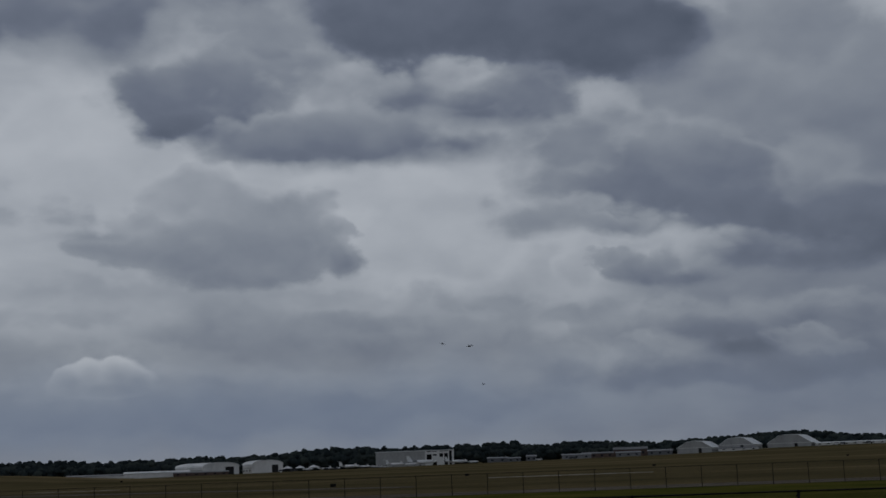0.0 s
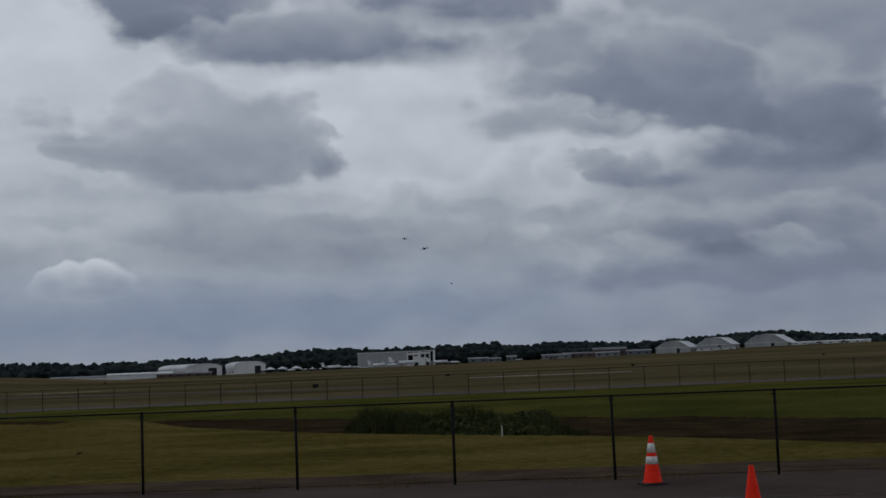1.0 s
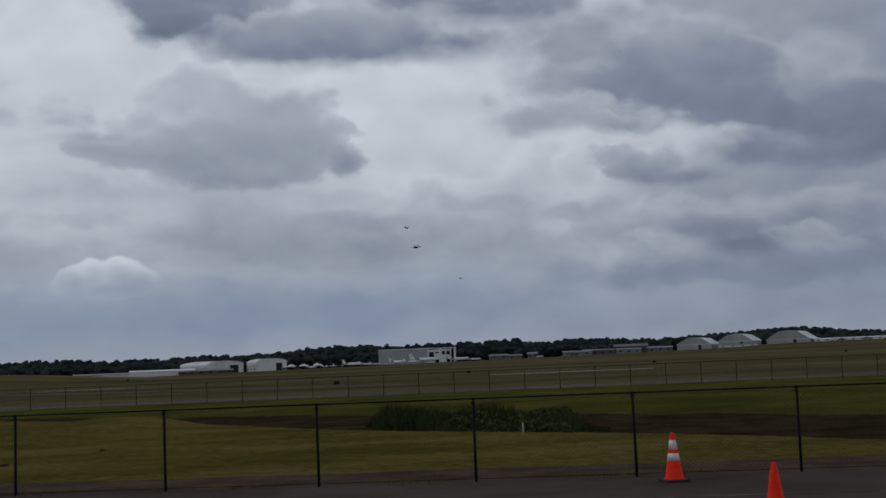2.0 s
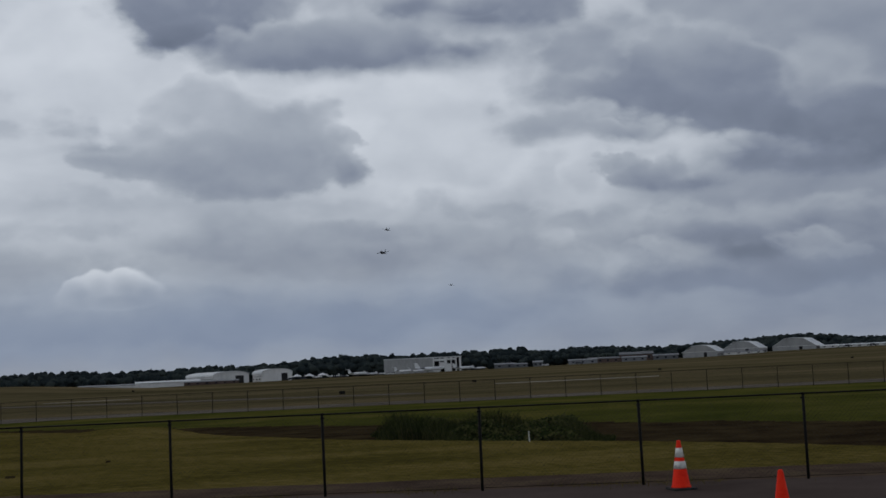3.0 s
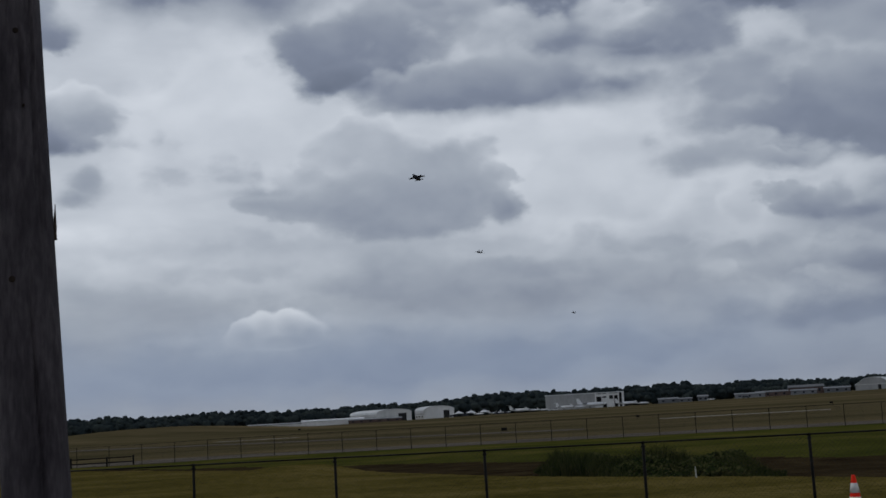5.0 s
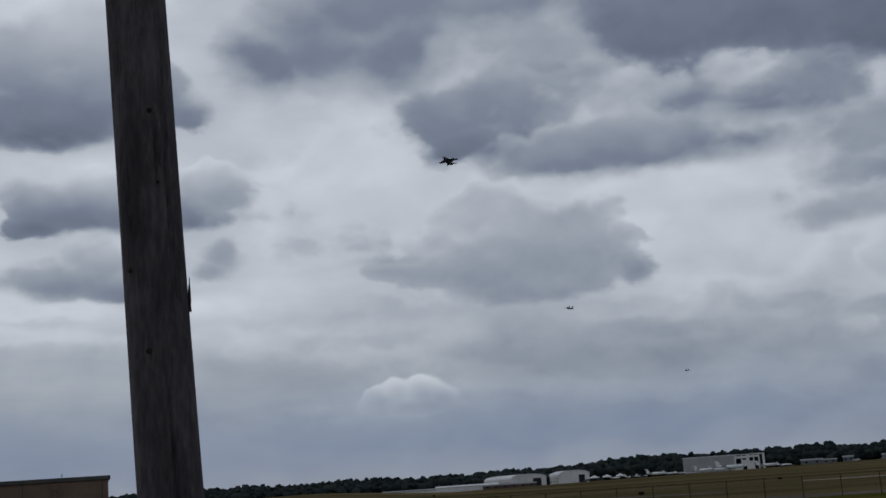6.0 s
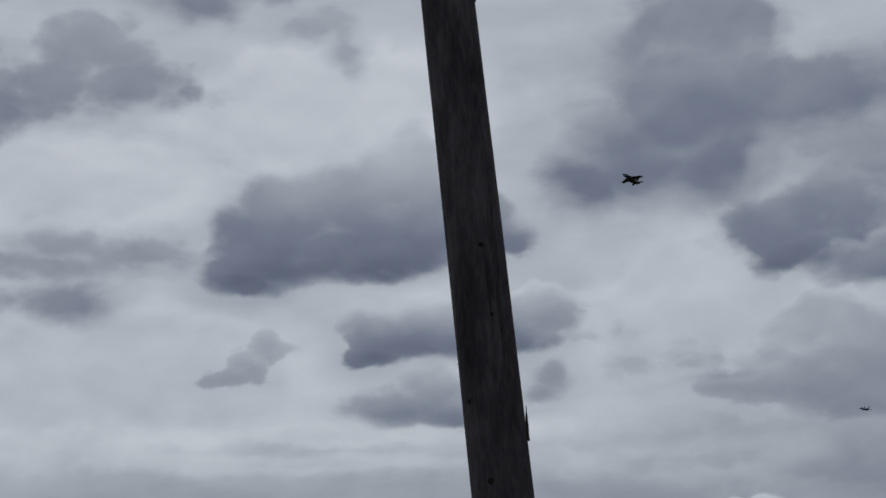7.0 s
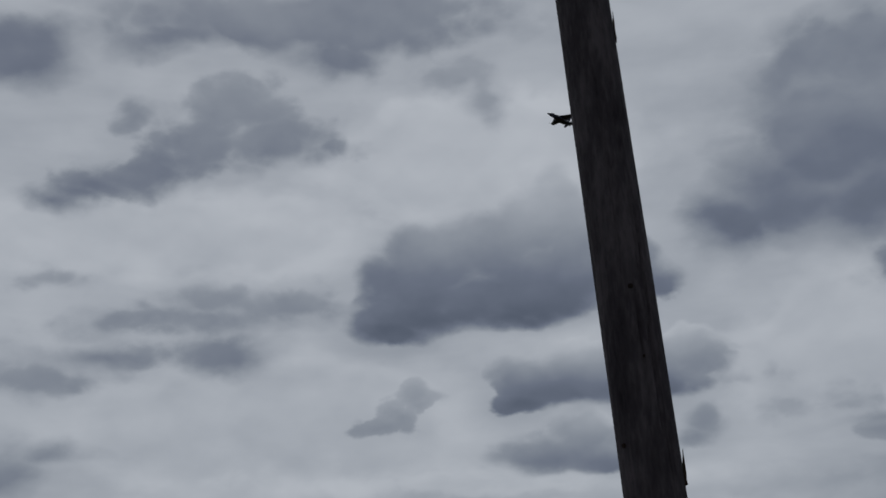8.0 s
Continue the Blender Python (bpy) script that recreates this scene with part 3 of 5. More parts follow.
def chain_panel(length, height, pitch, r):
    """Woven diagonal wires over one bay, along x."""
    verts, faces = [], []
    for sign in (1, -1):
        c = -height
        while c < length + height:
            x0, z0, x1, z1 = (c, 0.0, c + height, height) if sign > 0 else (c, height, c + height, 0.0)
            if x0 < 0:
                f = -x0 / (x1 - x0)
                x0, z0 = 0.0, z0 + (z1 - z0) * f
            if x1 > length:
                f = (length - x0) / (x1 - x0)
                x1, z1 = length, z0 + (z1 - z0) * f
            if x1 - x0 > 0.02:
                k = len(verts)
                y = 0.002 * sign
                o = r * 0.7
                for x, z in ((x0, z0), (x1, z1)):
                    verts += [(x - o, y, z + o * sign), (x + o, y, z - o * sign), (x, y + r * sign, z)]
                faces += [(k, k + 1, k + 4, k + 3), (k + 1, k + 2, k + 5, k + 4), (k + 2, k, k + 3, k + 5)]
            c += pitch
    me = bpy.data.meshes.new("chain_mesh")
    me.from_pydata(verts, [], faces)
    me.materials.append(M_WIRE)
    return me


def near_fence():
    fence = tagged(empty("chain_link_fence"), "low dark chain link fence beside the road", "fence")
    bm = bmesh.new()
    tube(bm, (0, 0, -0.3), (0, 0, 1.27), 0.023, n=10)
    tube(bm, (0, 0, 1.27), (0, 0, 1.305), 0.031, 0.018, 10)
    post = mesh_of("post", bm, M_STEEL, True)
    length = FENCE_STEP.length
    bm = bmesh.new()
    tube(bm, (0, 0, 1.285), (length, 0, 1.285), 0.0135, n=8)
    rail = mesh_of("top_rail", bm, M_STEEL, True)
    bm = bmesh.new()
    tube(bm, (0, 0, 0.05), (length, 0, 0.05), 0.004, n=4)
    wire = mesh_of("tension_wire", bm, M_STEEL)
    bm = bmesh.new()
    loft(bm, [ring((0, 0, 1.21), 0.034, 10), ring((0, 0, 1.235), 0.034, 10)])
    ties = mesh_of("tie_band", bm, M_STEEL)
    net = chain_panel(length, 1.22, 0.072, 0.0015)
    turn = math.atan2(FENCE_STEP.y, FENCE_STEP.x)
    rng = random.Random(4)
    for i in range(-12, 14):
        p = fence_at(i)
        z = ground_z(p.x, p.y)
        for name, me in (("post", post), ("tie_band", ties)):
            ob = new(name, me)
            ob.parent = fence
            ob.matrix_basis = Matrix.Translation((p.x, p.y, z)) @ pose(0, 0, 0, rng.uniform(-0.6, 0.6), rng.uniform(-0.5, 0.5), 0)
        for name, me in (("top_rail", rail), ("tension_wire", wire), ("chain_mesh", net)):
            ob = new(name, me)
            ob.parent = fence
            lift = 0.04 if name == "chain_mesh" else 0
            ob.matrix_basis = Matrix.Translation((p.x, p.y + (0.034 if lift else 0), z + lift)) @ Matrix.Rotation(turn, 4, "Z")


near_fence()



def far_fence():
    fence = tagged(empty("perimeter_fence"), "tall galvanised chain link perimeter fence across the grass", "fence")
    bm = bmesh.new()
    tube(bm, (0, 0, -0.4), (0, 0, 1.8), 0.03, n=6)
    post = mesh_of("post", bm, M_STEEL)
    step_x = 3.05
    net = chain_panel(step_x, 1.75, 0.12, 0.0022)
    for i in range(-34, 35):
        x = 0.6 + i * step_x
        z, z2 = ground_z(x, 109), ground_z(x + step_x, 109)
        ob = new("post", post)
        ob.parent = fence
        ob.matrix_basis = Matrix.Translation((x, 109, z))
        bm = bmesh.new()
        tube(bm, (x, 109, z + 1.78), (x + step_x, 109, z2 + 1.78), 0.018, n=5)
        part("top_rail", bm, M_STEEL, fence)
        ob = new("chain_mesh", net)
        ob.parent = fence
        ob.matrix_basis = Matrix.Translation((x, 109.05, z + 0.03))


far_fence()

# ---------------------------------------------------------------- wooden pole


def utility_pole():
    foot, head = Vector((-2.376, 5.163, 0)), Vector((-2.904, 5.25, 9.6))
    pole = tagged(empty("utility_pole", Matrix.Translation(foot)), "weathered cracked wooden utility pole beside the road", "pole")
    rng = random.Random(2)
    cracks = [(rng.uniform(0, 2 * math.pi), rng.uniform(0, 9), rng.uniform(0.8, 3.2), rng.uniform(0.004, 0.010)) for _ in range(20)]
    cracks += [(math.radians(-22), 2.6, 1.5, 0.030), (math.radians(-27), 2.92, 0.58, 0.034), (math.radians(-47), 3.22, 0.42, 0.018), (math.radians(-54), 1.3, 1.25, 0.02), (math.radians(-66), 3.5, 1.6, 0.01), (math.radians(-100), 2.4, 1.6, 0.008)]
    bm = bmesh.new()
    n, rows = 112, []
    lean = head - foot
    steps = 150
    for k in range(steps + 1):
        f = k / steps
        z = lean.z * f
        base = 0.145 - 0.0012 * z
        row = []
        for i in range(n):
            a = 2 * math.pi * i / n
            r = base * (1 + 0.018 * noise.noise(Vector((math.cos(a) * 1.2, math.sin(a) * 1.2, z * 0.35))))
            r += 0.0028 * noise.noise(Vector((math.cos(a) * 9, math.sin(a) * 9, z * 0.9)))
            r += 0.0014 * noise.noise(Vector((math.cos(a) * 26, math.sin(a) * 26, z * 2.2)))
            for ca, cz, cl, depth in cracks:
                if cz < z < cz + cl:
                    off = (a - ca - 0.05 * math.sin(z * 2 + ca) + math.pi) % (2 * math.pi) - math.pi
                    if abs(off) < 0.075:
                        r -= depth * (1 - abs(off) / 0.075) * math.sin(math.pi * (z - cz) / cl) ** 0.5
            row.append(Vector((lean.x * f + r * math.cos(a), lean.y * f + r * math.sin(a), z)))
        rows.append(row)
    loft(bm, rows)
    part("shaft", bm, M_WOOD, pole, smooth=True)
    # torn slivers standing off the side
    right = Vector((0.9, 0.44, 0))
    for z0, z1, thick in ((2.72, 2.88, 0.010), (5.02, 5.2, 0.010)):
        bm = bmesh.new()
        f = z0 / lean.z
        rings = []
        for j in range(7):
            g = j / 6
            z = z0 + (z1 - z0) * g
            c = Vector((lean.x * z / lean.z, lean.y * z / lean.z, z)) + right * (0.145 - 0.0012 * z - 0.002 + 0.012 * g)
            w = thick * (1.15 - g) * (0.8 + 0.4 * rng.random())
            rings.append([c + right * (w * math.cos(b)) + Vector((-0.44, 0.9, 0)) * (2.6 * w * math.sin(b)) for b in (0.3, 1.6, 2.9, 4.2, 5.4)])
        loft(bm, rings)
        part("splinter", bm, M_SPLIT, pole, "dark torn wood sliver")
    # bolt holes and knots facing the road
    for a, z, r in ((-84.2, 2.53, 0.016), (-113.9, 2.90, 0.012), (-53.1, 3.64, 0.015), (-47, 3.30, 0.007), (-104, 1.35, 0.011)):
        bm = bmesh.new()
        rr = 0.145 - 0.0012 * z
        d = Vector((math.cos(math.radians(a)), math.sin(math.radians(a)), 0))
        c = Vector((lean.x * z / lean.z, lean.y * z / lean.z, z)) + d * (rr - 0.004)
        tube(bm, c, c + d * 0.009, r, r * 0.8, 10)
        part("knot", bm, M_SPLIT, pole, "dark round knot")


utility_pole()

# ---------------------------------------------------------------- cones


def traffic_cone(m, banded):
    cone = tagged(empty("traffic_cone", m), "orange traffic cone with two white sleeves on a black base" if banded else "plain orange traffic cone standing on the asphalt", "cone")
    bm = bmesh.new()
    box(bm, -0.18, 0.18, -0.18, 0.18, 0, 0.035)
    bevelled(bm, 0.012)
    part("base", bm, M_RUBBER, cone, "black rubber base")
    bm = bmesh.new()
    prof = [(0.150, 0.034), (0.142, 0.05), (0.132, 0.06), (0.028, 0.69), (0.024, 0.705), (0.017, 0.71)]
    loft(bm, [ring((0, 0, z), r, 28) for r, z in prof])
    part("cone_body", bm, M_ORANGE, cone, smooth=True)
    if banded:
        for z0, z1 in ((0.30, 0.41), (0.465, 0.60)):
            bm = bmesh.new()
            rr = lambda z: 0.132 + (0.028 - 0.132) * (z - 0.06) / 0.63 + 0.003
            loft(bm, [ring((0, 0, z0), rr(z0), 28), ring((0, 0, z1), rr(z1), 28)])
            part("reflective_sleeve", bm, M_COLLAR, cone, "white reflective sleeve", True)
    return cone


traffic_cone(pose(3.25, 18.5, 0.005, 0, 0, 12), True)
traffic_cone(pose(3.29, 12.95, 0.005, 0, 0, 30), False)

# ---------------------------------------------------------------- lawn and ditch details


def lawn_box():
    x, y = -9.75, 25.3
    b = tagged(empty("utility_box", pose(x, y, ground_z(x, y) - 0.03, 0, 0, 15)), "small dark green utility box on the mown grass", "box")
    bm = bmesh.new()
    box(bm, -0.12, 0.12, -0.11, 0.11, -0.02, 0.24)
    bevelled(bm, 0.012)
    part("housing", bm, M_GREENBOX, b)
    bm = bmesh.new()
    box(bm, -0.14, 0.14, -0.13, 0.13, 0.24, 0.268)
    bevelled(bm, 0.01)
    part("lid", bm, M_COPING, b, "dark grey overhanging lid")


lawn_box()


def clods():
    rng = random.Random(41)
    for x, y in ((-9.82, 27.94), (-8.81, 32.16)):
        bm = bmesh.new()
        bmesh.ops.create_icosphere(bm, subdivisions=2, radius=0.07)
        for v in bm.verts:
            v.co *= 1 + 0.5 * noise.noise(v.co * 30 + Vector((x, y, 0)))
            v.co.z *= 0.55
            v.co.x *= rng.uniform(1.4, 1.6)
        ob = part("turf_clod", bm, M_MUD)
        ob.matrix_basis = pose(x, y, ground_z(x, y) - 0.02, 0, 0, rng.uniform(0, 90))
        tagged(ob, "small dark clod of earth on the mown lawn", "clod", "clods on the lawn")


clods()


def pipe_barrier():
    """Two-rail steel barrier at the end of the service track."""
    bar = tagged(empty("pipe_barrier"), "dark two rail pipe barrier beside the perimeter fence", "barrier")
    spots = []
    for a in (-26.2, -25.1, -24.1, -22.6, -21.48):
        x, y = out_there(a, 119)
        spots.append(Vector((x, y, ground_z(x, y) - 0.03)))
    for p in spots:
        bm = bmesh.new()
        tube(bm, p - Vector((0, 0, 0.2)), p + Vector((0, 0, 0.88)), 0.085, n=10)
        part("post", bm, M_STEEL, bar)
    for p, q in zip(spots, spots[1:]):
        for z in (0.35, 0.76):
            bm = bmesh.new()
            tube(bm, p + Vector((0, 0, z)), q + Vector((0, 0, z)), 0.055, n=8)
            part("rail", bm, M_STEEL, bar)


pipe_barrier()


def marker_stake():
    x, y = out_there(3.36, 32.9)
    bm = bmesh.new()
    tube(bm, (x, y, ground_z(x, y) - 0.2), (x - 0.01, y, ground_z(x, y) + 0.24), 0.017, 0.015, 8)
    tagged(part("marker_stake", bm, M_STAKE), "pale thin marker stake at the ditch edge", "stake")


marker_stake()


def blades(name, mat_, spots, tall, wide, label, category, seed):
    """Bent grass blades, three faces each."""
    rng = random.Random(seed)
    verts, faces = [], []
    for x, y, h in spots:
        a = rng.uniform(0, 2 * math.pi)
        h *= tall * rng.uniform(0.55, 1.15)
        w = wide * rng.uniform(0.6, 1.3)
        dx, dy = math.cos(a), math.sin(a)
        lean = rng.uniform(0.05, 0.5) * h
        z = ground_z(x, y) - 0.05
        k = len(verts)
        b = rng.uniform(0, 6.28)
        for f, ww in ((0, 1), (0.55, 0.8), (1, 0.08)):
            ox, oy = math.cos(b) * lean * f * f, math.sin(b) * lean * f * f
            verts += [(x + ox - dx * w * ww, y + oy - dy * w * ww, z + h * f), (x + ox + dx * w * ww, y + oy + dy * w * ww, z + h * f)]
        faces += [(k, k + 1, k + 3, k + 2), (k + 2, k + 3, k + 5, k + 4)]
    me = bpy.data.meshes.new(name)
    me.from_pydata(verts, [], faces)
    me.materials.append(mat_)
    return tagged(new(name, me), label, category, kind="stuff")


def ditch_growth():
    rng = random.Random(8)
    spots = []
    while len(spots) < 36000:
        a = rng.uniform(-4.2, 7.2)
        s = rng.uniform(1.5, 10)
        d = (s * 1.524 + 35.5) / (math.cos(radians(a)) + 1.15 * math.sin(radians(a)))
        x, y = out_there(a, d)
        h = 0.42 + 0.8 * noise.noise(Vector((x * 0.35, y * 0.35, 5)))
        h *= step(-4.2, -2.4, a) * (1 - 0.75 * step(4.8, 7.0, a))
        if h > 0.08:
            spots.append((x, y, h))
    blades("ditch_weeds", M_BRUSH, spots, 1.25, 0.014, "rank dark green weeds growing in the ditch", "weeds", 3)
    verts, faces = [], []
    while len(faces) < 36000:
        a = rng.uniform(-2.6, 6.4)
        s = rng.uniform(2.0, 9)
        d = (s * 1.524 + 35.5) / (math.cos(radians(a)) + 1.15 * math.sin(radians(a)))
        x, y = out_there(a, d)
        thick = noise.noise(Vector((x * 0.55, y * 0.4, 9)))
        h = (0.36 + 0.75 * thick) * step(-2.6, -1.2, a) * (1 - step(5.0, 6.4, a))
        if h < 0.15:
            continue
        for _ in range(5):
            p = Vector((x + rng.gauss(0, 0.09), y + rng.gauss(0, 0.09), ground_z(x, y) + h * rng.uniform(0.15, 1.0) ** 0.6))
            e1 = Vector((rng.gauss(0, 1), rng.gauss(0, 1), rng.gauss(0, 0.5))).normalized()
            e2 = e1.orthogonal().normalized() * rng.uniform(0.03, 0.06)
            e1 = e1 * rng.uniform(0.05, 0.10)
            q = len(verts)
            verts.extend([tuple(p - e1), tuple(p + e2), tuple(p + e1), tuple(p - e2)])
            faces.append((q, q + 1, q + 2, q + 3))
    me = bpy.data.meshes.new("ditch_shrubs")
    me.from_pydata(verts, [], faces)
    me.materials.append(M_BRUSH)
    tagged(new("ditch_shrubs", me), "low dark leafy shrubs among the ditch weeds", "shrubs", kind="stuff")
    spots = []
    while len(spots) < 9000:
        i = rng.uniform(-10, 12)
        p = fence_at(i, rng.gauss(0.15, 0.28))
        if noise.noise(Vector((p.x * 0.8, p.y * 0.8, 2))) > 0.0:
            spots.append((p.x, p.y, rng.uniform(0.4, 1.0)))
    blades("fence_grass", M_LAWN, spots, 0.13, 0.006, "short straggling grass tufts along the fence foot", "grass", 6)


ditch_growth()

# ---------------------------------------------------------------- woods


def clump_mesh():
    bm = bmesh.new()
    bmesh.ops.create_icosphere(bm, subdivisions=2, radius=1.0)
    vs = [v.co.copy() for v in bm.verts]
    fs = [[v.index for v in f.verts] for f in bm.faces]
    bm.free()
    return vs, fs


CLUMP_V, CLUMP_F = clump_mesh()
SKYLINE = ((-64, 0.8), (-40, 0.78), (-28.1, 0.72), (-27.4, 0.78), (-24, 0.76), (-22.4, 0.83), (-20.5, 0.70), (-19.5, 0.70), (-17.2, 0.77), (-14.8, 0.66),
           (-12.4, 0.66), (-11.2, 0.75), (-8.7, 0.73), (-7.4, 0.80), (-5.9, 0.98), (-3.8, 0.99), (-1.8, 0.90), (0.25, 0.94), (2.5, 0.96), (2.95, 1.04),
           (3.5, 0.86), (4.3, 0.78), (5.4, 0.89), (7.4, 0.86), (9.2, 0.72), (10.4, 0.78), (12.9, 0.86), (15.3, 1.0), (16.5, 0.95), (17.7, 0.74), (20.2, 0.62), (21.4, 0.82), (40, 0.75))


def skyline(a):
    for (a0, e0), (a1, e1) in zip(SKYLINE, SKYLINE[1:]):
        if a0 <= a <= a1:
            return e0 + (e1 - e0) * (a - a0) / (a1 - a0) + 0.03 + 0.05 * step(6, 12, -a)
    return 0.75


def far_woods():
    rng = random.Random(12)
    verts, faces = [], []

    def blob(c, r, squash):
        k = len(verts)
        ph = Vector((rng.uniform(0, 50), rng.uniform(0, 50), rng.uniform(0, 50)))
        for v in CLUMP_V:
            f = 1 + 0.5 * noise.noise(v * 1.7 + ph) + 0.22 * noise.noise(v * 4.5 + ph)
            verts.append((c[0] + v.x * r * f, c[1] + v.y * r * f, c[2] + v.z * r * f * squash))
        faces.extend([tuple(k + i for i in f) for f in CLUMP_F])

    for dist, share, gap in ((1090, 0.66, 0.52), (1150, 0.86, 0.46), (1230, 1.0, 0.36)):
        a = -62.0
        while a < 38:
            d = dist + rng.uniform(-18, 18)
            x, y = out_there(a, d)
            top = EYE + d * math.tan(radians(skyline(a) * share * rng.uniform(0.965, 1.02)))
            foot = ground_z(x, y)
            tall = max(6.0, top - foot)
            w = rng.uniform(5.0, 8.5)
            blob((x, y, foot + tall * 0.42), tall * 0.5, 0.85)
            for _ in range(6):
                r = w * rng.uniform(0.34, 0.55)
                off = rng.uniform(-1, 1)
                blob((x + off * w, y - rng.uniform(0, w), top - r * 0.9 - abs(off) ** 2 * tall * 0.22 - rng.uniform(0, 0.12) * tall), r, 0.85)
            a += gap * rng.uniform(0.6, 1.3)
    me = bpy.data.meshes.new("far_woods")
    me.from_pydata(verts, [], faces)
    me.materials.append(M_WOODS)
    for f in me.polygons:
        f.use_smooth = True
    tagged(new("far_woods", me), "dark broadleaf woods on the rise behind the airfield", "woods", kind="stuff")


far_woods()


def distant_ridge():
    """A wooded ridge beyond the near woods, bluish from haze put into its colour."""
    bm = bmesh.new()
    low, high, back = [], [], []
    for i in range(80):
        a = -64 + i * 1.3
        x, y = out_there(a, 2600)
        h = 24 + 9 * noise.noise(Vector((a * 0.09, 0, 0))) + 1.5 * noise.noise(Vector((a * 0.9, 4, 0)))
        low.append(bm.verts.new((x, y, 0)))
        high.append(bm.verts.new((x * 1.02, y * 1.02, h)))
        back.append(bm.verts.new((x * 1.1, y * 1.1, 0)))
    for r0, r1 in ((low, high), (high, back)):
        for i in range(79):
            bm.faces.new((r0[i], r0[i + 1], r1[i + 1], r1[i]))
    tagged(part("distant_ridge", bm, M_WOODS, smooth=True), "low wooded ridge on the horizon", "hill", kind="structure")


distant_ridge()

# ---------------------------------------------------------------- hangars and airfield buildings


def placed(a, d, turn=0.0, sink=0.1):
    x, y = out_there(a, d)
    return pose(x, y, ground_z(x, y) - sink, 0, 0, turn)


def vault_profile(w, wall, top, n=14):
    pts = [(-w / 2, 0), (-w / 2, wall)]
    for i in range(1, n):
        t = math.pi * (1 - i / n)
        pts.append((w / 2 * math.cos(t), wall + (top - wall) * math.sin(t) ** 0.75))
    return pts + [(w / 2, wall), (w / 2, 0)]


def arched_hangar(a, d, turn, w, length, wall, top, door_w, door_off, label):
    h = tagged(empty("hangar", placed(a, d, turn)), label, "hangar")
    bm = bmesh.new()
    extrude_profile(bm, vault_profile(w, wall, top), -length / 2, length / 2)
    part("shell", bm, M_WHITE, h)
    bm = bmesh.new()
    outer = vault_profile(w + 0.8, wall, top + 0.5)[1:-1]
    inner = vault_profile(w + 0.1, wall, top + 0.04)[1:-1]
    extrude_profile(bm, outer + inner[::-1], -length / 2 - 0.5, length / 2 + 0.5)
    part("roof", bm, M_ROOF, h)
    # a solid near-black panel carries the shade of the open doorway
    bm = bmesh.new()
    box(bm, door_off - door_w / 2, door_off + door_w / 2, -length / 2 - 0.25, -length / 2 + 0.3, 0, wall * 1.02)
    part("doorway", bm, M_DARK, h, "dark panel for the shade inside the open hangar doorway")
    for s in (-1, 1):
        bm = bmesh.new()
        x = door_off + s * (door_w / 2 + 1.6)
        box(bm, x - 1.5, x + 1.5, -length / 2 - 0.45, -length / 2 - 0.1, 0, wall * 1.05)
        part("door_leaf", bm, M_WHITE, h)
    # eaves band and side windows
    bm = bmesh.new()
    box(bm, -w / 2 - 0.15, -w / 2 + 0.1, -length / 2 + 1, length / 2 - 1, wall * 0.62, wall * 0.72)
    part("gutter", bm, M_GREYWALL, h)
    for i in range(int(length / 7)):
        bm = bmesh.new()
        y = -length / 2 + 4 + i * 7
        box(bm, -w / 2 - 0.12, -w / 2 + 0.1, y, y + 2.6, 1.4, 2.6)
        part("window", bm, M_GLASS, h)
    return h


arched_hangar(-10.55, 1010, 35, 30, 52, 6.0, 9.2, 7, 7.0, "white arched aircraft hangar with an open dark doorway")
arched_hangar(-8.1, 1005, 28, 25, 22, 6.0, 9.4, 5, 6.0, "smaller white arched hangar beside the larger one")


def low_shed(a0, a1, d, height, depth, wall_mat, roof_mat, label, name="long_building", windows=True, turn=None, base=0.0):
    """A long low building seen along its front."""
    p, q = Vector(out_there(a0, d)), Vector(out_there(a1, d))
    length = (q - p).length
    mid = (p + q) / 2
    ang = math.degrees(math.atan2(q.y - p.y, q.x - p.x)) if turn is None else turn
    b = tagged(empty(name, pose(mid.x, mid.y, ground_z(mid.x, mid.y) - 0.2 + base, 0, 0, ang)), label, "building")
    bm = bmesh.new()
    box(bm, -length / 2, length / 2, 0, depth, 0, height * 0.78)
    part("wall", bm, wall_mat, b)
    bm = bmesh.new()
    extrude = [(-0.4, height * 0.78), (depth * 0.5, height), (depth + 0.4, height * 0.78), (depth + 0.4, height * 0.70), (-0.4, height * 0.70)]
    loft(bm, [[Vector((x, y, z)) for y, z in extrude] for x in (-length / 2 - 0.4, length / 2 + 0.4)])
    part("roof", bm, roof_mat, b)
    if windows:
        k = max(2, int(length / 6))
        for i in range(k):
            x = -length / 2 + (i + 0.5) * length / k
            bm = bmesh.new()
            box(bm, x - 0.9, x + 0.9, -0.12, 0.1, height * 0.28, height * 0.55)
            part("window", bm, M_GLASS, b)
    return b


low_shed(-16.5, -14.0, 985, 4.2, 12, M_WHITE, M_LOWROOF, "long low pale shed with a grey roof", windows=False)
low_shed(-14.1, -11.3, 980, 5.0, 14, M_WHITE, M_ROOF, "long low white shed before the hangar", windows=False)
low_shed(-12.0, -9.6, 968, 3.4, 6, M_BRICK, M_LOWROOF, "low reddish lean-to building before the hangar")
low_shed(1.95, 2.85, 1000, 4.4, 14, M_SLATE, M_LOWROOF, "small grey airfield building before the woods")
low_shed(2.85, 3.45, 990, 3.6, 9, M_SLATE, M_LOWROOF, "low grey airfield building")
low_shed(3.7, 4.15, 1005, 4.8, 8, M_SLATE, M_LOWROOF, "narrow grey two storey building")
low_shed(5.3, 6.6, 995, 4.2, 12, M_LOWROOF, M_LOWROOF, "low grey roofed terminal wing")
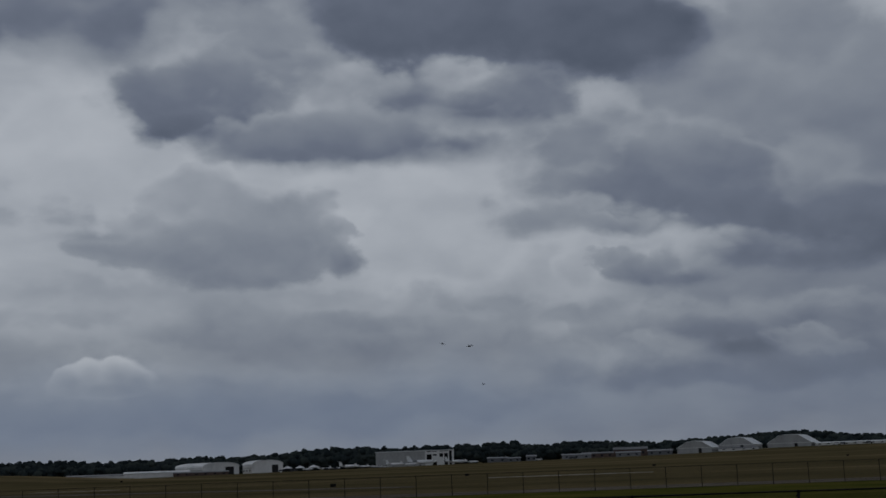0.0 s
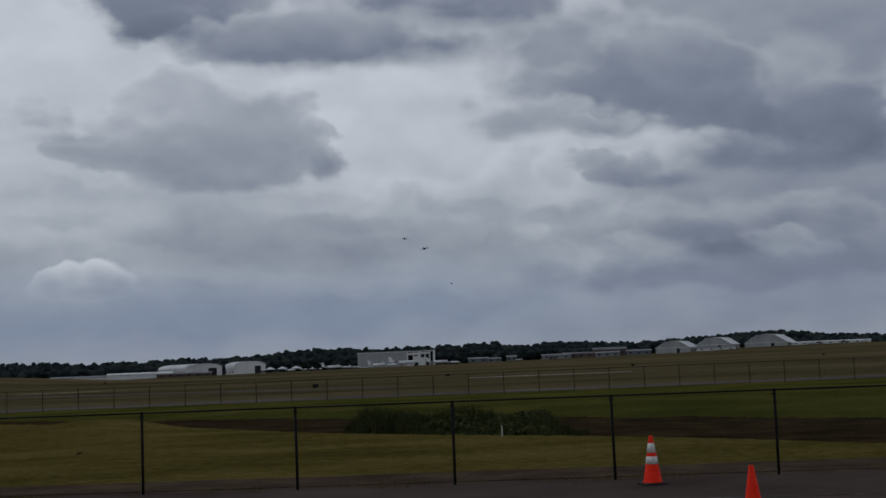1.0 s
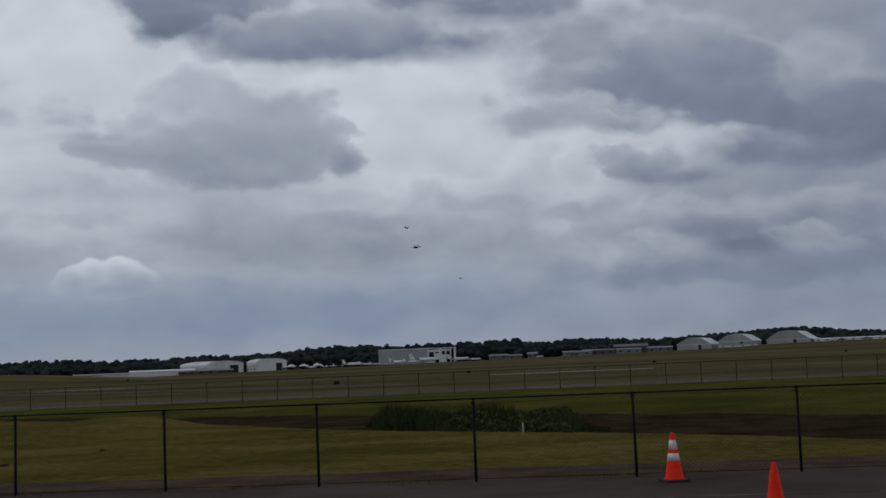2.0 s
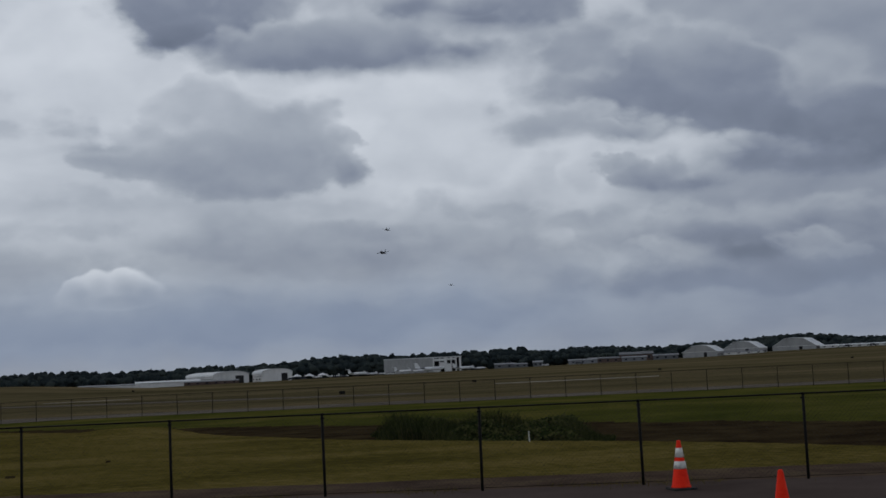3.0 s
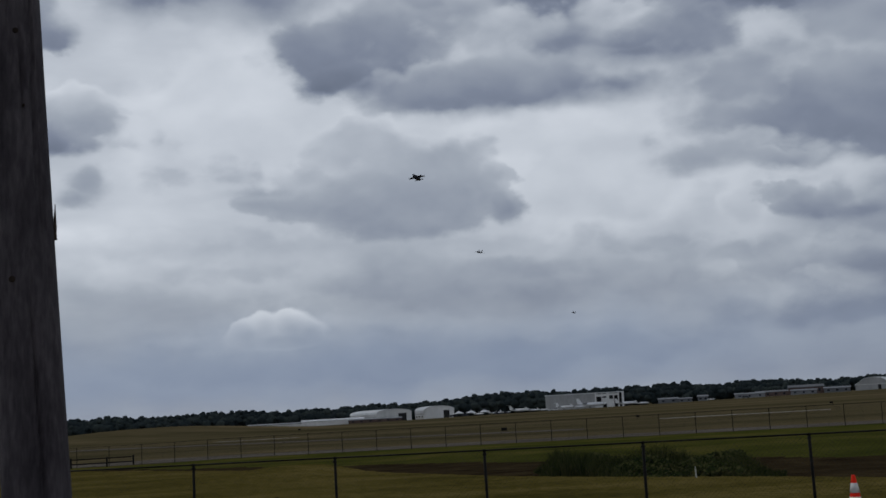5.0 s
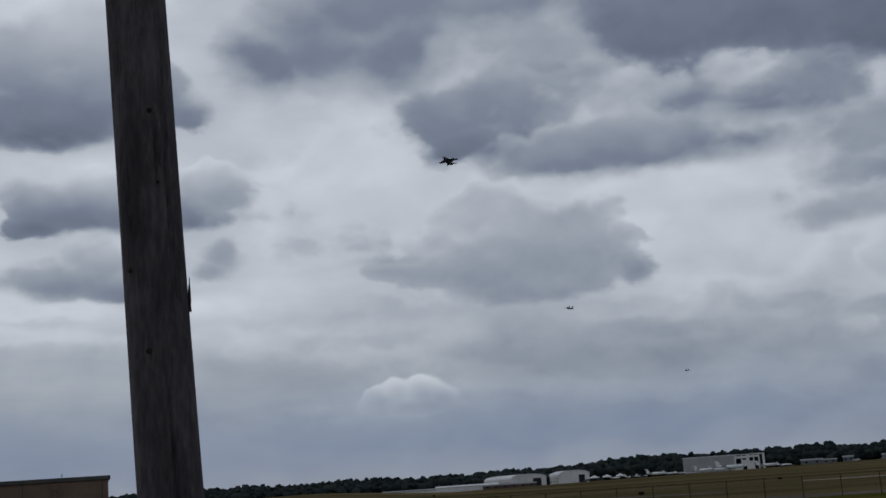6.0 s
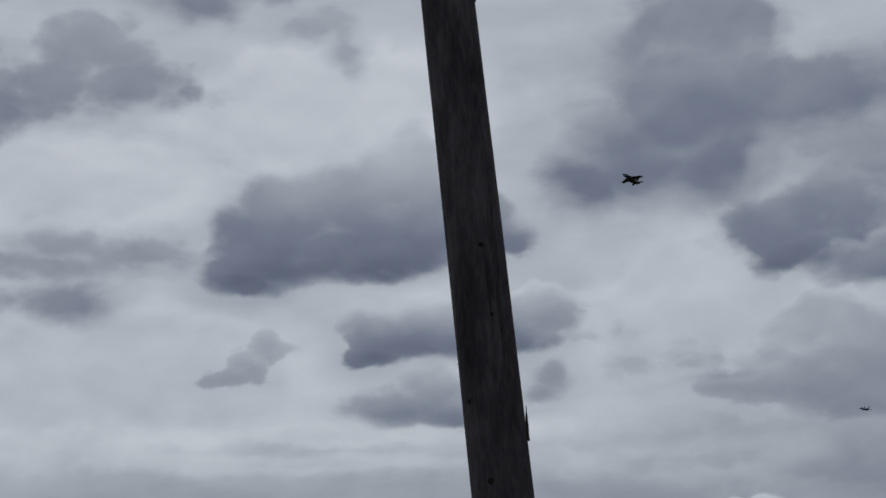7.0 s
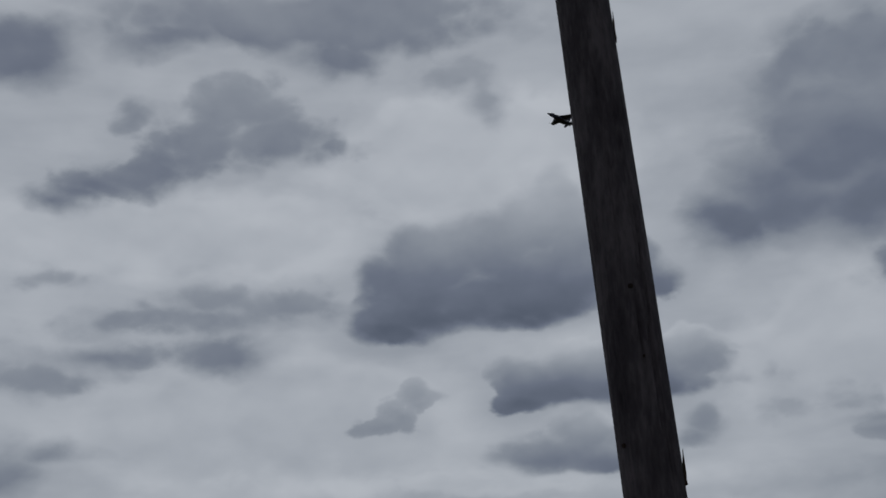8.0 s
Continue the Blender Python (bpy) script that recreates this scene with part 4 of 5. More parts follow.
low_shed(6.2, 7.6, 1015, 4.8, 14, M_BRICK, M_SLATE, "dull red brick airfield office block")
low_shed(7.6, 9.1, 1020, 7.6, 14, M_BRICK, M_SLATE, "red brick terminal block with a pale eaves band")
low_shed(7.7, 8.8, 990, 4.2, 8, M_LOWROOF, M_LOWROOF, "low pale annexe before the brick block")
low_shed(9.1, 10.2, 1010, 4.6, 10, M_SLATE, M_LOWROOF, "low dark grey storage building")
low_shed(16.3, 19.6, 1000, 2.7, 12, M_WHITE, M_ROOF, "long low white building on the raised apron")
low_shed(12.2, 13.9, 985, 2.6, 6, M_WHITE, M_LOWROOF, "low pale lean-to beside the marquee hangars")


def frame_hangar():
    """Large flat-roofed grey hangar, one bay open between columns."""
    h = tagged(empty("maintenance_hangar", placed(-1.3, 1000, 0.8)), "large flat roofed pale grey hangar with an open end bay", "hangar")
    L, H, D = 61.5, 11.4, 40
    bm = bmesh.new()
    box(bm, -L / 2, 8, 0, 1.0, 0, H)
    part("front_wall", bm, M_GREYWALL, h)
    bm = bmesh.new()
    box(bm, -L / 2, L / 2, D, D + 1, 0, H)
    part("back_wall", bm, M_GREYWALL, h)
    bm = bmesh.new()
    box(bm, -L / 2 - 0.002, -L / 2 + 1, 1.0, D, 0, H - 0.01)
    part("side_wall", bm, M_GREYWALL, h)
    bm = bmesh.new()
    box(bm, -L / 2 - 0.3, L / 2 + 0.3, -0.3, D + 1.2, H, H + 0.6)
    part("roof", bm, M_ROOF, h)
    for x, w in ((8.6, 1.2), (13.5, 0.9), (18.2, 2.2), (22.6, 0.9), (26.4, 1.0), (29.8, 1.6)):
        bm = bmesh.new()
        box(bm, x - w / 2, x + w / 2, 0.0, 1.0, 0, H - 0.02)
        part("column", bm, M_WHITE, h, "white steel column")
    for x0, x1, z0, z1 in ((9.2, 17.1, 8.7, 10.6), (19.3, 25.9, 9.3, 10.7), (9.2, 13.0, 0.1, 4.6), (19.3, 22.1, 0.1, 6.5), (13.9, 17.1, 3.0, 7.6)):
        bm = bmesh.new()
        box(bm, x0, x1, 0.2, 0.8, z0, z1)
        part("cladding_panel", bm, M_WHITE, h, "white cladding panel")
    # a dark sheet added inside the open bay stands for its shade
    bm = bmesh.new()
    box(bm, 8, L / 2 - 1, 14, 14.5, 0, H - 0.05)
    part("interior_shade", bm, M_DARK, h, "dark sheet standing for the shaded hangar interior")
    for i in range(9):
        x = -L / 2 + 2 + i * 4.2
        bm = bmesh.new()
        box(bm, x, x + 0.18, -0.12, 0.05, 0.2, H - 0.1)
        part("wall_rib", bm, M_GREYWALL, h)


frame_hangar()


def marquee_hangar(a, d, turn, w, length, eave, ridge, label, base=0.0):
    x, y = out_there(a, d)
    h = tagged(empty("marquee_hangar", pose(x, y, ground_z(x, y) - 0.2 + base, 0, 0, turn)), label, "hangar", "fabric hangars")
    bm = bmesh.new()
    gable = [(-w / 2, 0), (-w / 2, eave), (-w * 0.22, ridge * 0.93), (0, ridge), (w * 0.22, ridge * 0.93), (w / 2, eave), (w / 2, 0)]
    extrude_profile(bm, gable, -length / 2, length / 2)
    part("wall", bm, M_GREYWALL, h, "pale grey gable wall")
    bm = bmesh.new()
    outer = [(-w / 2 - 0.6, eave - 0.2), (-w * 0.22, ridge * 0.93 + 0.35), (0, ridge + 0.4), (w * 0.22, ridge * 0.93 + 0.35), (w / 2 + 0.6, eave - 0.2)]
    inner = [(w / 2 + 0.02, eave - 0.25), (w * 0.22, ridge * 0.93 + 0.02), (0, ridge + 0.02), (-w * 0.22, ridge * 0.93 + 0.02), (-w / 2 - 0.02, eave - 0.25)]
    extrude_profile(bm, outer + inner, -length / 2 - 0.6, length / 2 + 0.6)
    part("roof", bm, M_ROOF, h, "white fabric roof")
    # the doorway is a flat panel, its inner shade given by colour
    bm = bmesh.new()
    box(bm, w * 0.12, w * 0.12 + 2.4, -length / 2 - 0.12, -length / 2 + 0.1, 0, eave * 0.85)
    part("door", bm, M_DARK, h, "dark doorway")
    bm = bmesh.new()
    box(bm, -w * 0.48, w * 0.48, -length / 2 - 0.15, -length / 2 + 0.05, eave - 0.35, eave)
    part("eaves_band", bm, M_WHITE, h)
    for i in range(5):
        bm = bmesh.new()
        y0 = -length / 2 + 2 + i * (length - 4) / 5
        box(bm, w / 2 - 0.05, w / 2 + 0.12, y0, y0 + 1.4, 1.0, 2.4)
        part("window", bm, M_GLASS, h)


marquee_hangar(11.35, 1000, -28, 27, 24, 4.2, 9.0, "white fabric roofed hangar with a grey gable")
marquee_hangar(13.15, 1012, -28, 27, 26, 4.4, 9.6, "white fabric roofed hangar beside a low shed")
marquee_hangar(15.4, 1018, -28, 33, 30, 3.2, 9.4, "broad white fabric roofed hangar on the raised apron")


def cell_tower():
    x, y = out_there(21.45, 1245)
    z = ground_z(x, y)
    t = tagged(empty("mast", Matrix.Translation((x, y, z))), "grey antenna mast with two platforms above the woods", "mast")
    top = EYE + 1245 * math.tan(radians(2.26)) - z
    bm = bmesh.new()
    tube(bm, (0, 0, 0), (0, 0, top), 0.75, 0.32, 10)
    part("pole", bm, M_GALV, t)
    for f in (0.90, 0.74):
        bm = bmesh.new()
        for k in range(3):
            a = k * 2.094
            tube(bm, (0, 0, top * f), (2.2 * math.cos(a), 2.2 * math.sin(a), top * f), 0.16, n=5)
        part("platform", bm, M_GALV, t)
        for k in range(3):
            a = k * 2.094
            bm = bmesh.new()
            box(bm, 2.2 * math.cos(a) - 0.35, 2.2 * math.cos(a) + 0.35, 2.2 * math.sin(a) - 0.25, 2.2 * math.sin(a) + 0.25, top * f - 1.4, top * f + 1.4)
            part("antenna", bm, M_GALV, t)


cell_tower()


def parked_aircraft(a, d, turn, s, label):
    p = tagged(empty("parked_aircraft", placed(a, d, turn, 0.0) @ Matrix.Scale(s, 4)), label, "aircraft", "parked aircraft")
    bm = bmesh.new()
    prof = [(-9, 0.15, 2.6), (-8.4, 0.55, 2.45), (-7, 0.95, 2.35), (-4, 1.15, 2.3), (3, 1.15, 2.3), (6.5, 0.75, 2.6), (9, 0.25, 3.0)]
    loft(bm, [ring((0, y, z), r, 14, "y") for y, r, z in prof])
    part("fuselage", bm, M_PLANE, p, smooth=True)
    for sx in (-1, 1):
        bm = bmesh.new()
        loft(bm, [[Vector((sx * x, y0, z)), Vector((sx * x, y1, z)), Vector((sx * x, y1, z + t)), Vector((sx * x, y0, z + t))] for x, y0, y1, z, t in ((0.6, -1.2, 2.2, 1.55, 0.3), (8.5, 2.0, 3.2, 1.95, 0.1))])
        part("wing", bm, M_PLANE, p)
        bm = bmesh.new()
        loft(bm, [ring((sx * 1.75, y, 2.9), r, 10, "y") for y, r in ((3.0, 0.45), (3.8, 0.55), (5.8, 0.38))])
        part("engine", bm, M_LOWROOF, p)
        bm = bmesh.new()
        loft(bm, [[Vector((sx * x, y0, 5.9)), Vector((sx * x, y1, 5.9)), Vector((sx * x, y1, 6.05)), Vector((sx * x, y0, 6.05))] for x, y0, y1 in ((0.05, 7.6, 9.4), (3.2, 8.8, 9.6))])
        part("tailplane", bm, M_PLANE, p)
        bm = bmesh.new()
        tube(bm, (sx * 1.5, 1.2, 1.6), (sx * 1.5, 1.2, 0.3), 0.1, n=6)
        tube(bm, (sx * 1.5 - 0.15, 1.2, 0.35), (sx * 1.5 + 0.15, 1.2, 0.35), 0.36, n=10)
        part("landing_gear", bm, M_RUBBER, p)
    bm = bmesh.new()
    loft(bm, [[Vector((-0.12, y0, z)), Vector((0.12, y0, z)), Vector((0.12, y1, z)), Vector((-0.12, y1, z))] for y0, y1, z in ((5.6, 8.8, 3.0), (7.6, 9.3, 6.0))])
    part("tail_fin", bm, M_PLANE, p)
    bm = bmesh.new()
    tube(bm, (0, -7, 1.6), (0, -7, 0.3), 0.1, n=6)
    tube(bm, (-0.12, -7, 0.32), (0.12, -7, 0.32), 0.34, n=10)
    part("nose_gear", bm, M_RUBBER, p)
    bm = bmesh.new()
    box(bm, -0.8, 0.8, -7.6, -6.9, 2.7, 3.05)
    part("windscreen", bm, M_GLASS, p)


for a, d, turn, s in ((-4.25, 985, 70, 0.95), (-3.65, 980, 100, 0.65), (-2.2, 975, 60, 0.9), (-1.0, 972, 96, 1.25), (0.55, 976, 85, 0.95), (-6.1, 990, 60, 0.55), (-5.4, 985, 110, 0.55), (-4.9, 988, 75, 0.5), (-3.2, 976, 100, 0.5), (-1.6, 968, 75, 0.7), (1.25, 972, 80, 0.6)):
    parked_aircraft(a, d, turn, s, "white parked business jet on the pale apron")


def canopy_tent(a, d):
    t = tagged(empty("canopy_tent", placed(a, d, 20, 0.0)), "small white pop-up canopy tent on the apron", "tent", "canopy tents")
    bm = bmesh.new()
    loft(bm, [[Vector((-3, -3, 2.2)), Vector((3, -3, 2.2)), Vector((3, 3, 2.2)), Vector((-3, 3, 2.2))], [Vector((-3, -3, 2.6)), Vector((3, -3, 2.6)), Vector((3, 3, 2.6)), Vector((-3, 3, 2.6))], [Vector((-0.1, -0.1, 4.2)), Vector((0.1, -0.1, 4.2)), Vector((0.1, 0.1, 4.2)), Vector((-0.1, 0.1, 4.2))]])
    part("canopy", bm, M_PLANE, t)
    for sx, sy in ((-1, -1), (1, -1), (1, 1), (-1, 1)):
        bm = bmesh.new()
        tube(bm, (sx * 2.9, sy * 2.9, 0), (sx * 2.9, sy * 2.9, 2.3), 0.06, n=6)
        part("leg", bm, M_GALV, t)


for a in (-6.45, -5.85, -7.0):
    canopy_tent(a, 960)


def vehicle(m, paint, pickup, label):
    v = tagged(empty("pickup_truck" if pickup else "parked_car", m), label, "truck" if pickup else "car")
    bm = bmesh.new()
    body = [(-2.7, 0.45), (-2.75, 0.95), (-2.6, 1.08), (-1.1, 1.12), (-1.05, 1.1), (2.65, 1.08), (2.72, 0.9), (2.7, 0.45)]
    loft(bm, [[Vector((y, x * 0.92, z)) for y, z in body] for x in (-1, 1)])
    part("body", bm, paint, v)
    bm = bmesh.new()
    rear = 0.9 if pickup else 2.3
    loft(bm, [[Vector((-1.15, x * 0.88, 1.11)), Vector((-0.45, x * 0.74, 1.78)), Vector((rear - 0.35, x * 0.74, 1.78)), Vector((rear, x * 0.88, 1.11))] for x in (-1, 1)])
    part("cab", bm, paint, v)
    for sx in (-1, 1):
        for y0, y1 in ((-0.75, 0.0), (0.08, rear - 0.4)):
            bm = bmesh.new()
            box(bm, y0, y1, sx * 0.84 - 0.02, sx * 0.84 + 0.02, 1.2, 1.66)
            part("window", bm, M_GLASS, v)
        for y in (-1.75, 1.7):
            bm = bmesh.new()
            tube(bm, (y, sx * 0.72, 0.36), (y, sx * 0.95, 0.36), 0.36, n=18)
            w = part("wheel", bm, M_RUBBER, v)
            bm = bmesh.new()
            tube(bm, (y, sx * 0.95, 0.36), (y, sx * 0.965, 0.36), 0.21, n=12)
            part("rim", bm, M_GALV, w)
    bm = bmesh.new()
    loft(bm, [[Vector((-1.14, x * 0.8, 1.17)), Vector((-0.52, x * 0.7, 1.72)), Vector((-0.56, x * 0.7, 1.74)), Vector((-1.19, x * 0.8, 1.18))] for x in (-1, 1)])
    part("windscreen", bm, M_GLASS, v)
    return v


rng_cars = random.Random(21)
for i in range(15):
    a = rng_cars.choice((-7.2, -4.9, -2.6, 1.4, 3.2, 4.6, 6.0, 17.1, 18.2, 18.9, 19.4)) + rng_cars.uniform(-0.5, 0.5)
    white = rng_cars.random() < 0.45
    vehicle(placed(a, 962 + rng_cars.uniform(0, 18), rng_cars.choice((0, 180)) + rng_cars.uniform(-12, 12), 0.0), M_CAR_WHITE if white else M_CAR_DARK, False,
            "white car parked beside the apron" if white else "dark car parked beside the apron")

# ---------------------------------------------------------------- things in the field


def runway_sign(a, d):
    s = tagged(empty("runway_sign", placed(a, d, 5, 0.0)), "small dark airfield sign box in dry grass", "sign", "airfield signs")
    bm = bmesh.new()
    box(bm, -0.4, 0.4, -0.12, 0.12, 0.16, 0.6)
    bevelled(bm, 0.03, 1)
    part("panel", bm, M_STEEL, s)
    for x in (-0.28, 0.28):
        bm = bmesh.new()
        tube(bm, (x, 0, -0.05), (x, 0, 0.2), 0.04, n=6)
        part("leg", bm, M_GALV, s)


for a, d in ((-5.0, 178), (1.0, 262), (9.35, 330), (-14.2, 430), (17.6, 420)):
    runway_sign(a, d)

# ---------------------------------------------------------------- left side: building, tree, truck


def tan_building():
    """Flat-roofed block; origin at its near right corner, front along local -x."""
    x, y = out_there(-28.41, 77.0)
    b = tagged(empty("commercial_building", pose(x, y, -0.05, 0, 0, 30)), "flat roofed tan building with dark metal coping", "building")
    L, D, H = 42.0, 16.0, 3.86
    bm = bmesh.new()
    box(bm, -L, 0, 0, D, 0, H)
    part("wall", bm, M_TAN, b)
    bm = bmesh.new()
    box(bm, -L - 0.12, 0.12, -0.12, D + 0.12, H, H + 0.24)
    bevelled(bm, 0.02, 1)
    part("coping", bm, M_COPING, b, "dark metal roof coping")
    for i in range(10):
        xx = -0.35 - i * 4.4
        bm = bmesh.new()
        box(bm, xx - 0.03, xx + 0.03, -0.015, 0.05, 0, H - 0.01)
        part("control_joint", bm, M_COPING, b)
    for xx in (-3.0, -15.0, -27.0):
        bm = bmesh.new()
        box(bm, xx - 0.09, xx + 0.09, -0.2, -0.02, 0.1, H - 0.05)
        box(bm, xx - 0.2, xx + 0.2, -0.28, -0.02, H - 0.42, H - 0.1)
        part("downspout", bm, M_TAN, b)
    for i in range(5):
        xx = -7 - i * 7
        bm = bmesh.new()
        box(bm, xx - 1, xx + 1, -0.06, 0.05, 1.0, 2.3)
        w = part("window", bm, M_COPING, b)
        bm = bmesh.new()
        box(bm, xx - 0.92, xx + 0.92, -0.08, -0.062, 1.08, 2.22)
        part("pane", bm, M_GLASS, w)
    bm = bmesh.new()
    tube(bm, (-2.6, 2.0, H + 0.2), (-2.6, 2.0, H + 0.55), 0.02, n=6)
    part("vent_pipe", bm, M_GALV, b)


tan_building()


def small_shed():
    x, y = out_there(-28.15, 104)
    s = tagged(empty("storage_shed", pose(x, y, ground_z(x, y) - 0.05, 0, 0, 22)), "low brown shed with a dark pitched roof", "shed")
    bm = bmesh.new()
    box(bm, -4, 1.6, 0, 4, 0, 1.75)
    part("wall", bm, M_BRICK, s)
    bm = bmesh.new()
    loft(bm, [[Vector((xx, -0.3, 1.72)), Vector((xx, 2, 2.3)), Vector((xx, 4.3, 1.72)), Vector((xx, 4.3, 1.62)), Vector((xx, -0.3, 1.62))] for xx in (-4.3, 1.9)])
    part("roof", bm, M_COPING, s)


small_shed()
px, py = out_there(-27.75, 72)
vehicle(pose(px, py, ground_z(px, py) - 0.03, 0, 0, 205), M_CAR_WHITE, True, "white pickup truck parked behind the pole")


def oak(a, d, top, spread, seed):
    x, y = out_there(a, d)
    t = tagged(empty("tree", Matrix.Translation((x, y, ground_z(x, y) - 0.1))), "dense dark green broadleaf tree behind the tan building", "tree")
    rng = random.Random(seed)
    bm = bmesh.new()
    tube(bm, (0, 0, 0), (0.1, 0.05, top * 0.45), 0.28, 0.19, 12)
    part("trunk", bm, M_BARK, t)
    tips = []
    for k in range(11):
        b = k * 2.4 + rng.uniform(-0.3, 0.3)
        z0 = top * rng.uniform(0.25, 0.45)
        r = spread * rng.uniform(0.35, 0.75)
        tip = Vector((r * math.cos(b), r * math.sin(b), top * rng.uniform(0.5, 0.88)))
        bm = bmesh.new()
        tube(bm, (0.05, 0.02, z0), tip, 0.1, 0.025, 7)
        part("limb", bm, M_BARK, t)
        tips.append(tip)
    verts, faces = [], []
    for k in range(120):
        u = Vector((rng.gauss(0, 1), rng.gauss(0, 1), rng.gauss(0, 1))).normalized()
        rad = rng.uniform(0.45, 1.0) ** 0.5
        c = Vector((u.x * spread * rad, u.y * spread * rad, top * 0.60 + u.z * top * 0.34 * rad))
        if k % 9 == 0:
            # upright tufts above the crown
            c = Vector((rng.uniform(-0.35, 0.35) * spread, rng.uniform(-0.3, 0.3) * spread, top * rng.uniform(0.93, 1.0)))
        size = spread * rng.uniform(0.16, 0.30) * (0.6 if k % 9 == 0 else 1.0)
        for _ in range(420):
            w = Vector((max(-0.7, min(0.7, rng.gauss(0, v))) for v in (0.34, 0.34, 0.42)))
            p = c + w * size
            n = Vector((rng.gauss(0, 1), rng.gauss(0, 1), rng.gauss(0.6, 1))).normalized()
            e1 = n.orthogonal().normalized() * rng.uniform(0.045, 0.085)
            e2 = n.cross(e1).normalized() * rng.uniform(0.07, 0.12)
            q = len(verts)
            verts.extend([tuple(p - e2), tuple(p + e1), tuple(p + e2), tuple(p - e1)])
            faces.append((q, q + 1, q + 2, q + 3))
    me = bpy.data.meshes.new("crown")
    me.from_pydata(verts, [], faces)
    me.materials.append(M_LEAF)
    ob = new("crown", me)
    ob.parent = t


oak(-38.0, 96, 8.7, 3.7, 31)


# ---------------------------------------------------------------- jets


def fighter_jet(label):
    """Twin-tailed strike fighter, nose along +y, 17 m long."""
    jet = tagged(empty("fighter_jet"), label, "jet", "jet formation")
    bm = bmesh.new()
    prof = [(8.6, 0.05, 0.05, 0.0), (7.8, 0.32, 0.34, 0.0), (6.6, 0.55, 0.62, 0.05), (5.0, 0.72, 0.85, 0.15), (3.0, 0.85, 0.95, 0.2), (1.0, 1.2, 0.92, 0.1), (-2.0, 1.45, 0.85, 0.05), (-5.0, 1.35, 0.75, 0.0), (-7.2, 1.05, 0.6, 0.0)]
    loft(bm, [ring((0, y, z), rx, 18, "y", rz) for y, rx, rz, z in prof])
    part("fuselage", bm, M_JET, jet, smooth=True)
    bm = bmesh.new()
    loft(bm, [ring((0, y, z), rx, 12, "y", rz) for y, rx, rz, z in ((6.3, 0.1, 0.1, 0.62), (5.4, 0.4, 0.45, 0.85), (4.2, 0.45, 0.5, 1.0), (2.6, 0.3, 0.25, 1.0))])
    part("canopy", bm, M_GLASS, jet, smooth=True)

    def plate(name, pts, thick, m=None):
        bm_ = bmesh.new()
        ring0 = [Vector((x, y, z - thick * f)) for x, y, z, f in pts]
        ring1 = [Vector((x, y, z + thick * f)) for x, y, z, f in pts]
        loft(bm_, [ring0, ring1])
        if m:
            bm_.transform(m)
        return part(name, bm_, M_JET, jet)

    for s in (-1, 1):
        plate("wing", [(s * 0.9, 2.2, 0.35, 1), (s * 5.9, -0.9, 0.28, 0.4), (s * 5.9, -2.9, 0.28, 0.3), (s * 0.9, -3.0, 0.35, 1)], 0.14)
        plate("leading_edge_extension", [(s * 0.6, 5.6, 0.45, 0.6), (s * 1.5, 2.6, 0.4, 0.6), (s * 1.6, 0.5, 0.38, 1), (s * 0.5, 0.5, 0.4, 1)], 0.08)
        plate("stabilator", [(s * 0.9, -5.2, 0.0, 1), (s * 3.4, -7.2, -0.1, 0.4), (s * 3.4, -8.3, -0.1, 0.4), (s * 0.9, -7.6, 0.0, 1)], 0.09)
        fin = Matrix.Translation((s * 1.15, 0, 0.5)) @ Matrix.Rotation(s * radians(20), 4, "Y")
        bm = bmesh.new()
        loft(bm, [[Vector((-0.1, y0, z)), Vector((0.1, y0, z)), Vector((0.1, y1, z)), Vector((-0.1, y1, z))] for y0, y1, z in ((-2.9, -6.0, 0.0), (-5.4, -6.9, 2.9))])
        bm.transform(fin)
        part("tail_fin", bm, M_JET, jet)
        bm = bmesh.new()
        loft(bm, [[Vector((s * x0, y, z0)), Vector((s * x1, y, z0)), Vector((s * x1, y, z1)), Vector((s * x0, y, z1))] for y, x0, x1, z0, z1 in ((1.6, 0.75, 1.6, -0.75, 0.15), (-0.5, 0.6, 1.65, -0.8, 0.2), (-4.5, 0.3, 1.3, -0.7, 0.2))])
        part("intake", bm, M_JET, jet)
        bm = bmesh.new()
        loft(bm, [ring((s * 0.52, y, 0.0), r, 14, "y") for y, r in ((-6.6, 0.56), (-7.6, 0.52), (-8.4, 0.40))])
        part("nozzle", bm, M_JET_DARK, jet, "sooty engine nozzle")
        bm = bmesh.new()
        tube(bm, (s * 5.95, -3.2, 0.28), (s * 5.95, 0.3, 0.28), 0.1, 0.06, 8)
        part("wingtip_rail", bm, M_JET, jet)
    return jet


def aloft(points, dist, bank, climb, yaw=lambda t: 0.0):
    """Rows for a jet from azimuth and elevation, degrees, its range along y and the bank in time."""
    placed_at = []
    for t, a, e in points:
        y = dist(t)
        x = y * math.tan(radians(a))
        placed_at.append((t, Vector((x, y, EYE + math.hypot(x, y) * math.tan(radians(e))))))
    rows = []
    for i, (t, p) in enumerate(placed_at):
        lo, hi = max(0, i - 2), min(len(placed_at) - 1, i + 2)
        v = placed_at[hi][1] - placed_at[lo][1]
        v.z = v.z * climb
        q = Matrix.Rotation(radians(yaw(t)), 4, "Z") @ v.to_track_quat("Y", "Z").to_matrix().to_4x4()
        rows.append((t, Matrix.Translation(p) @ q @ Matrix.Rotation(radians(bank(t)), 4, "Y")))
    return rows


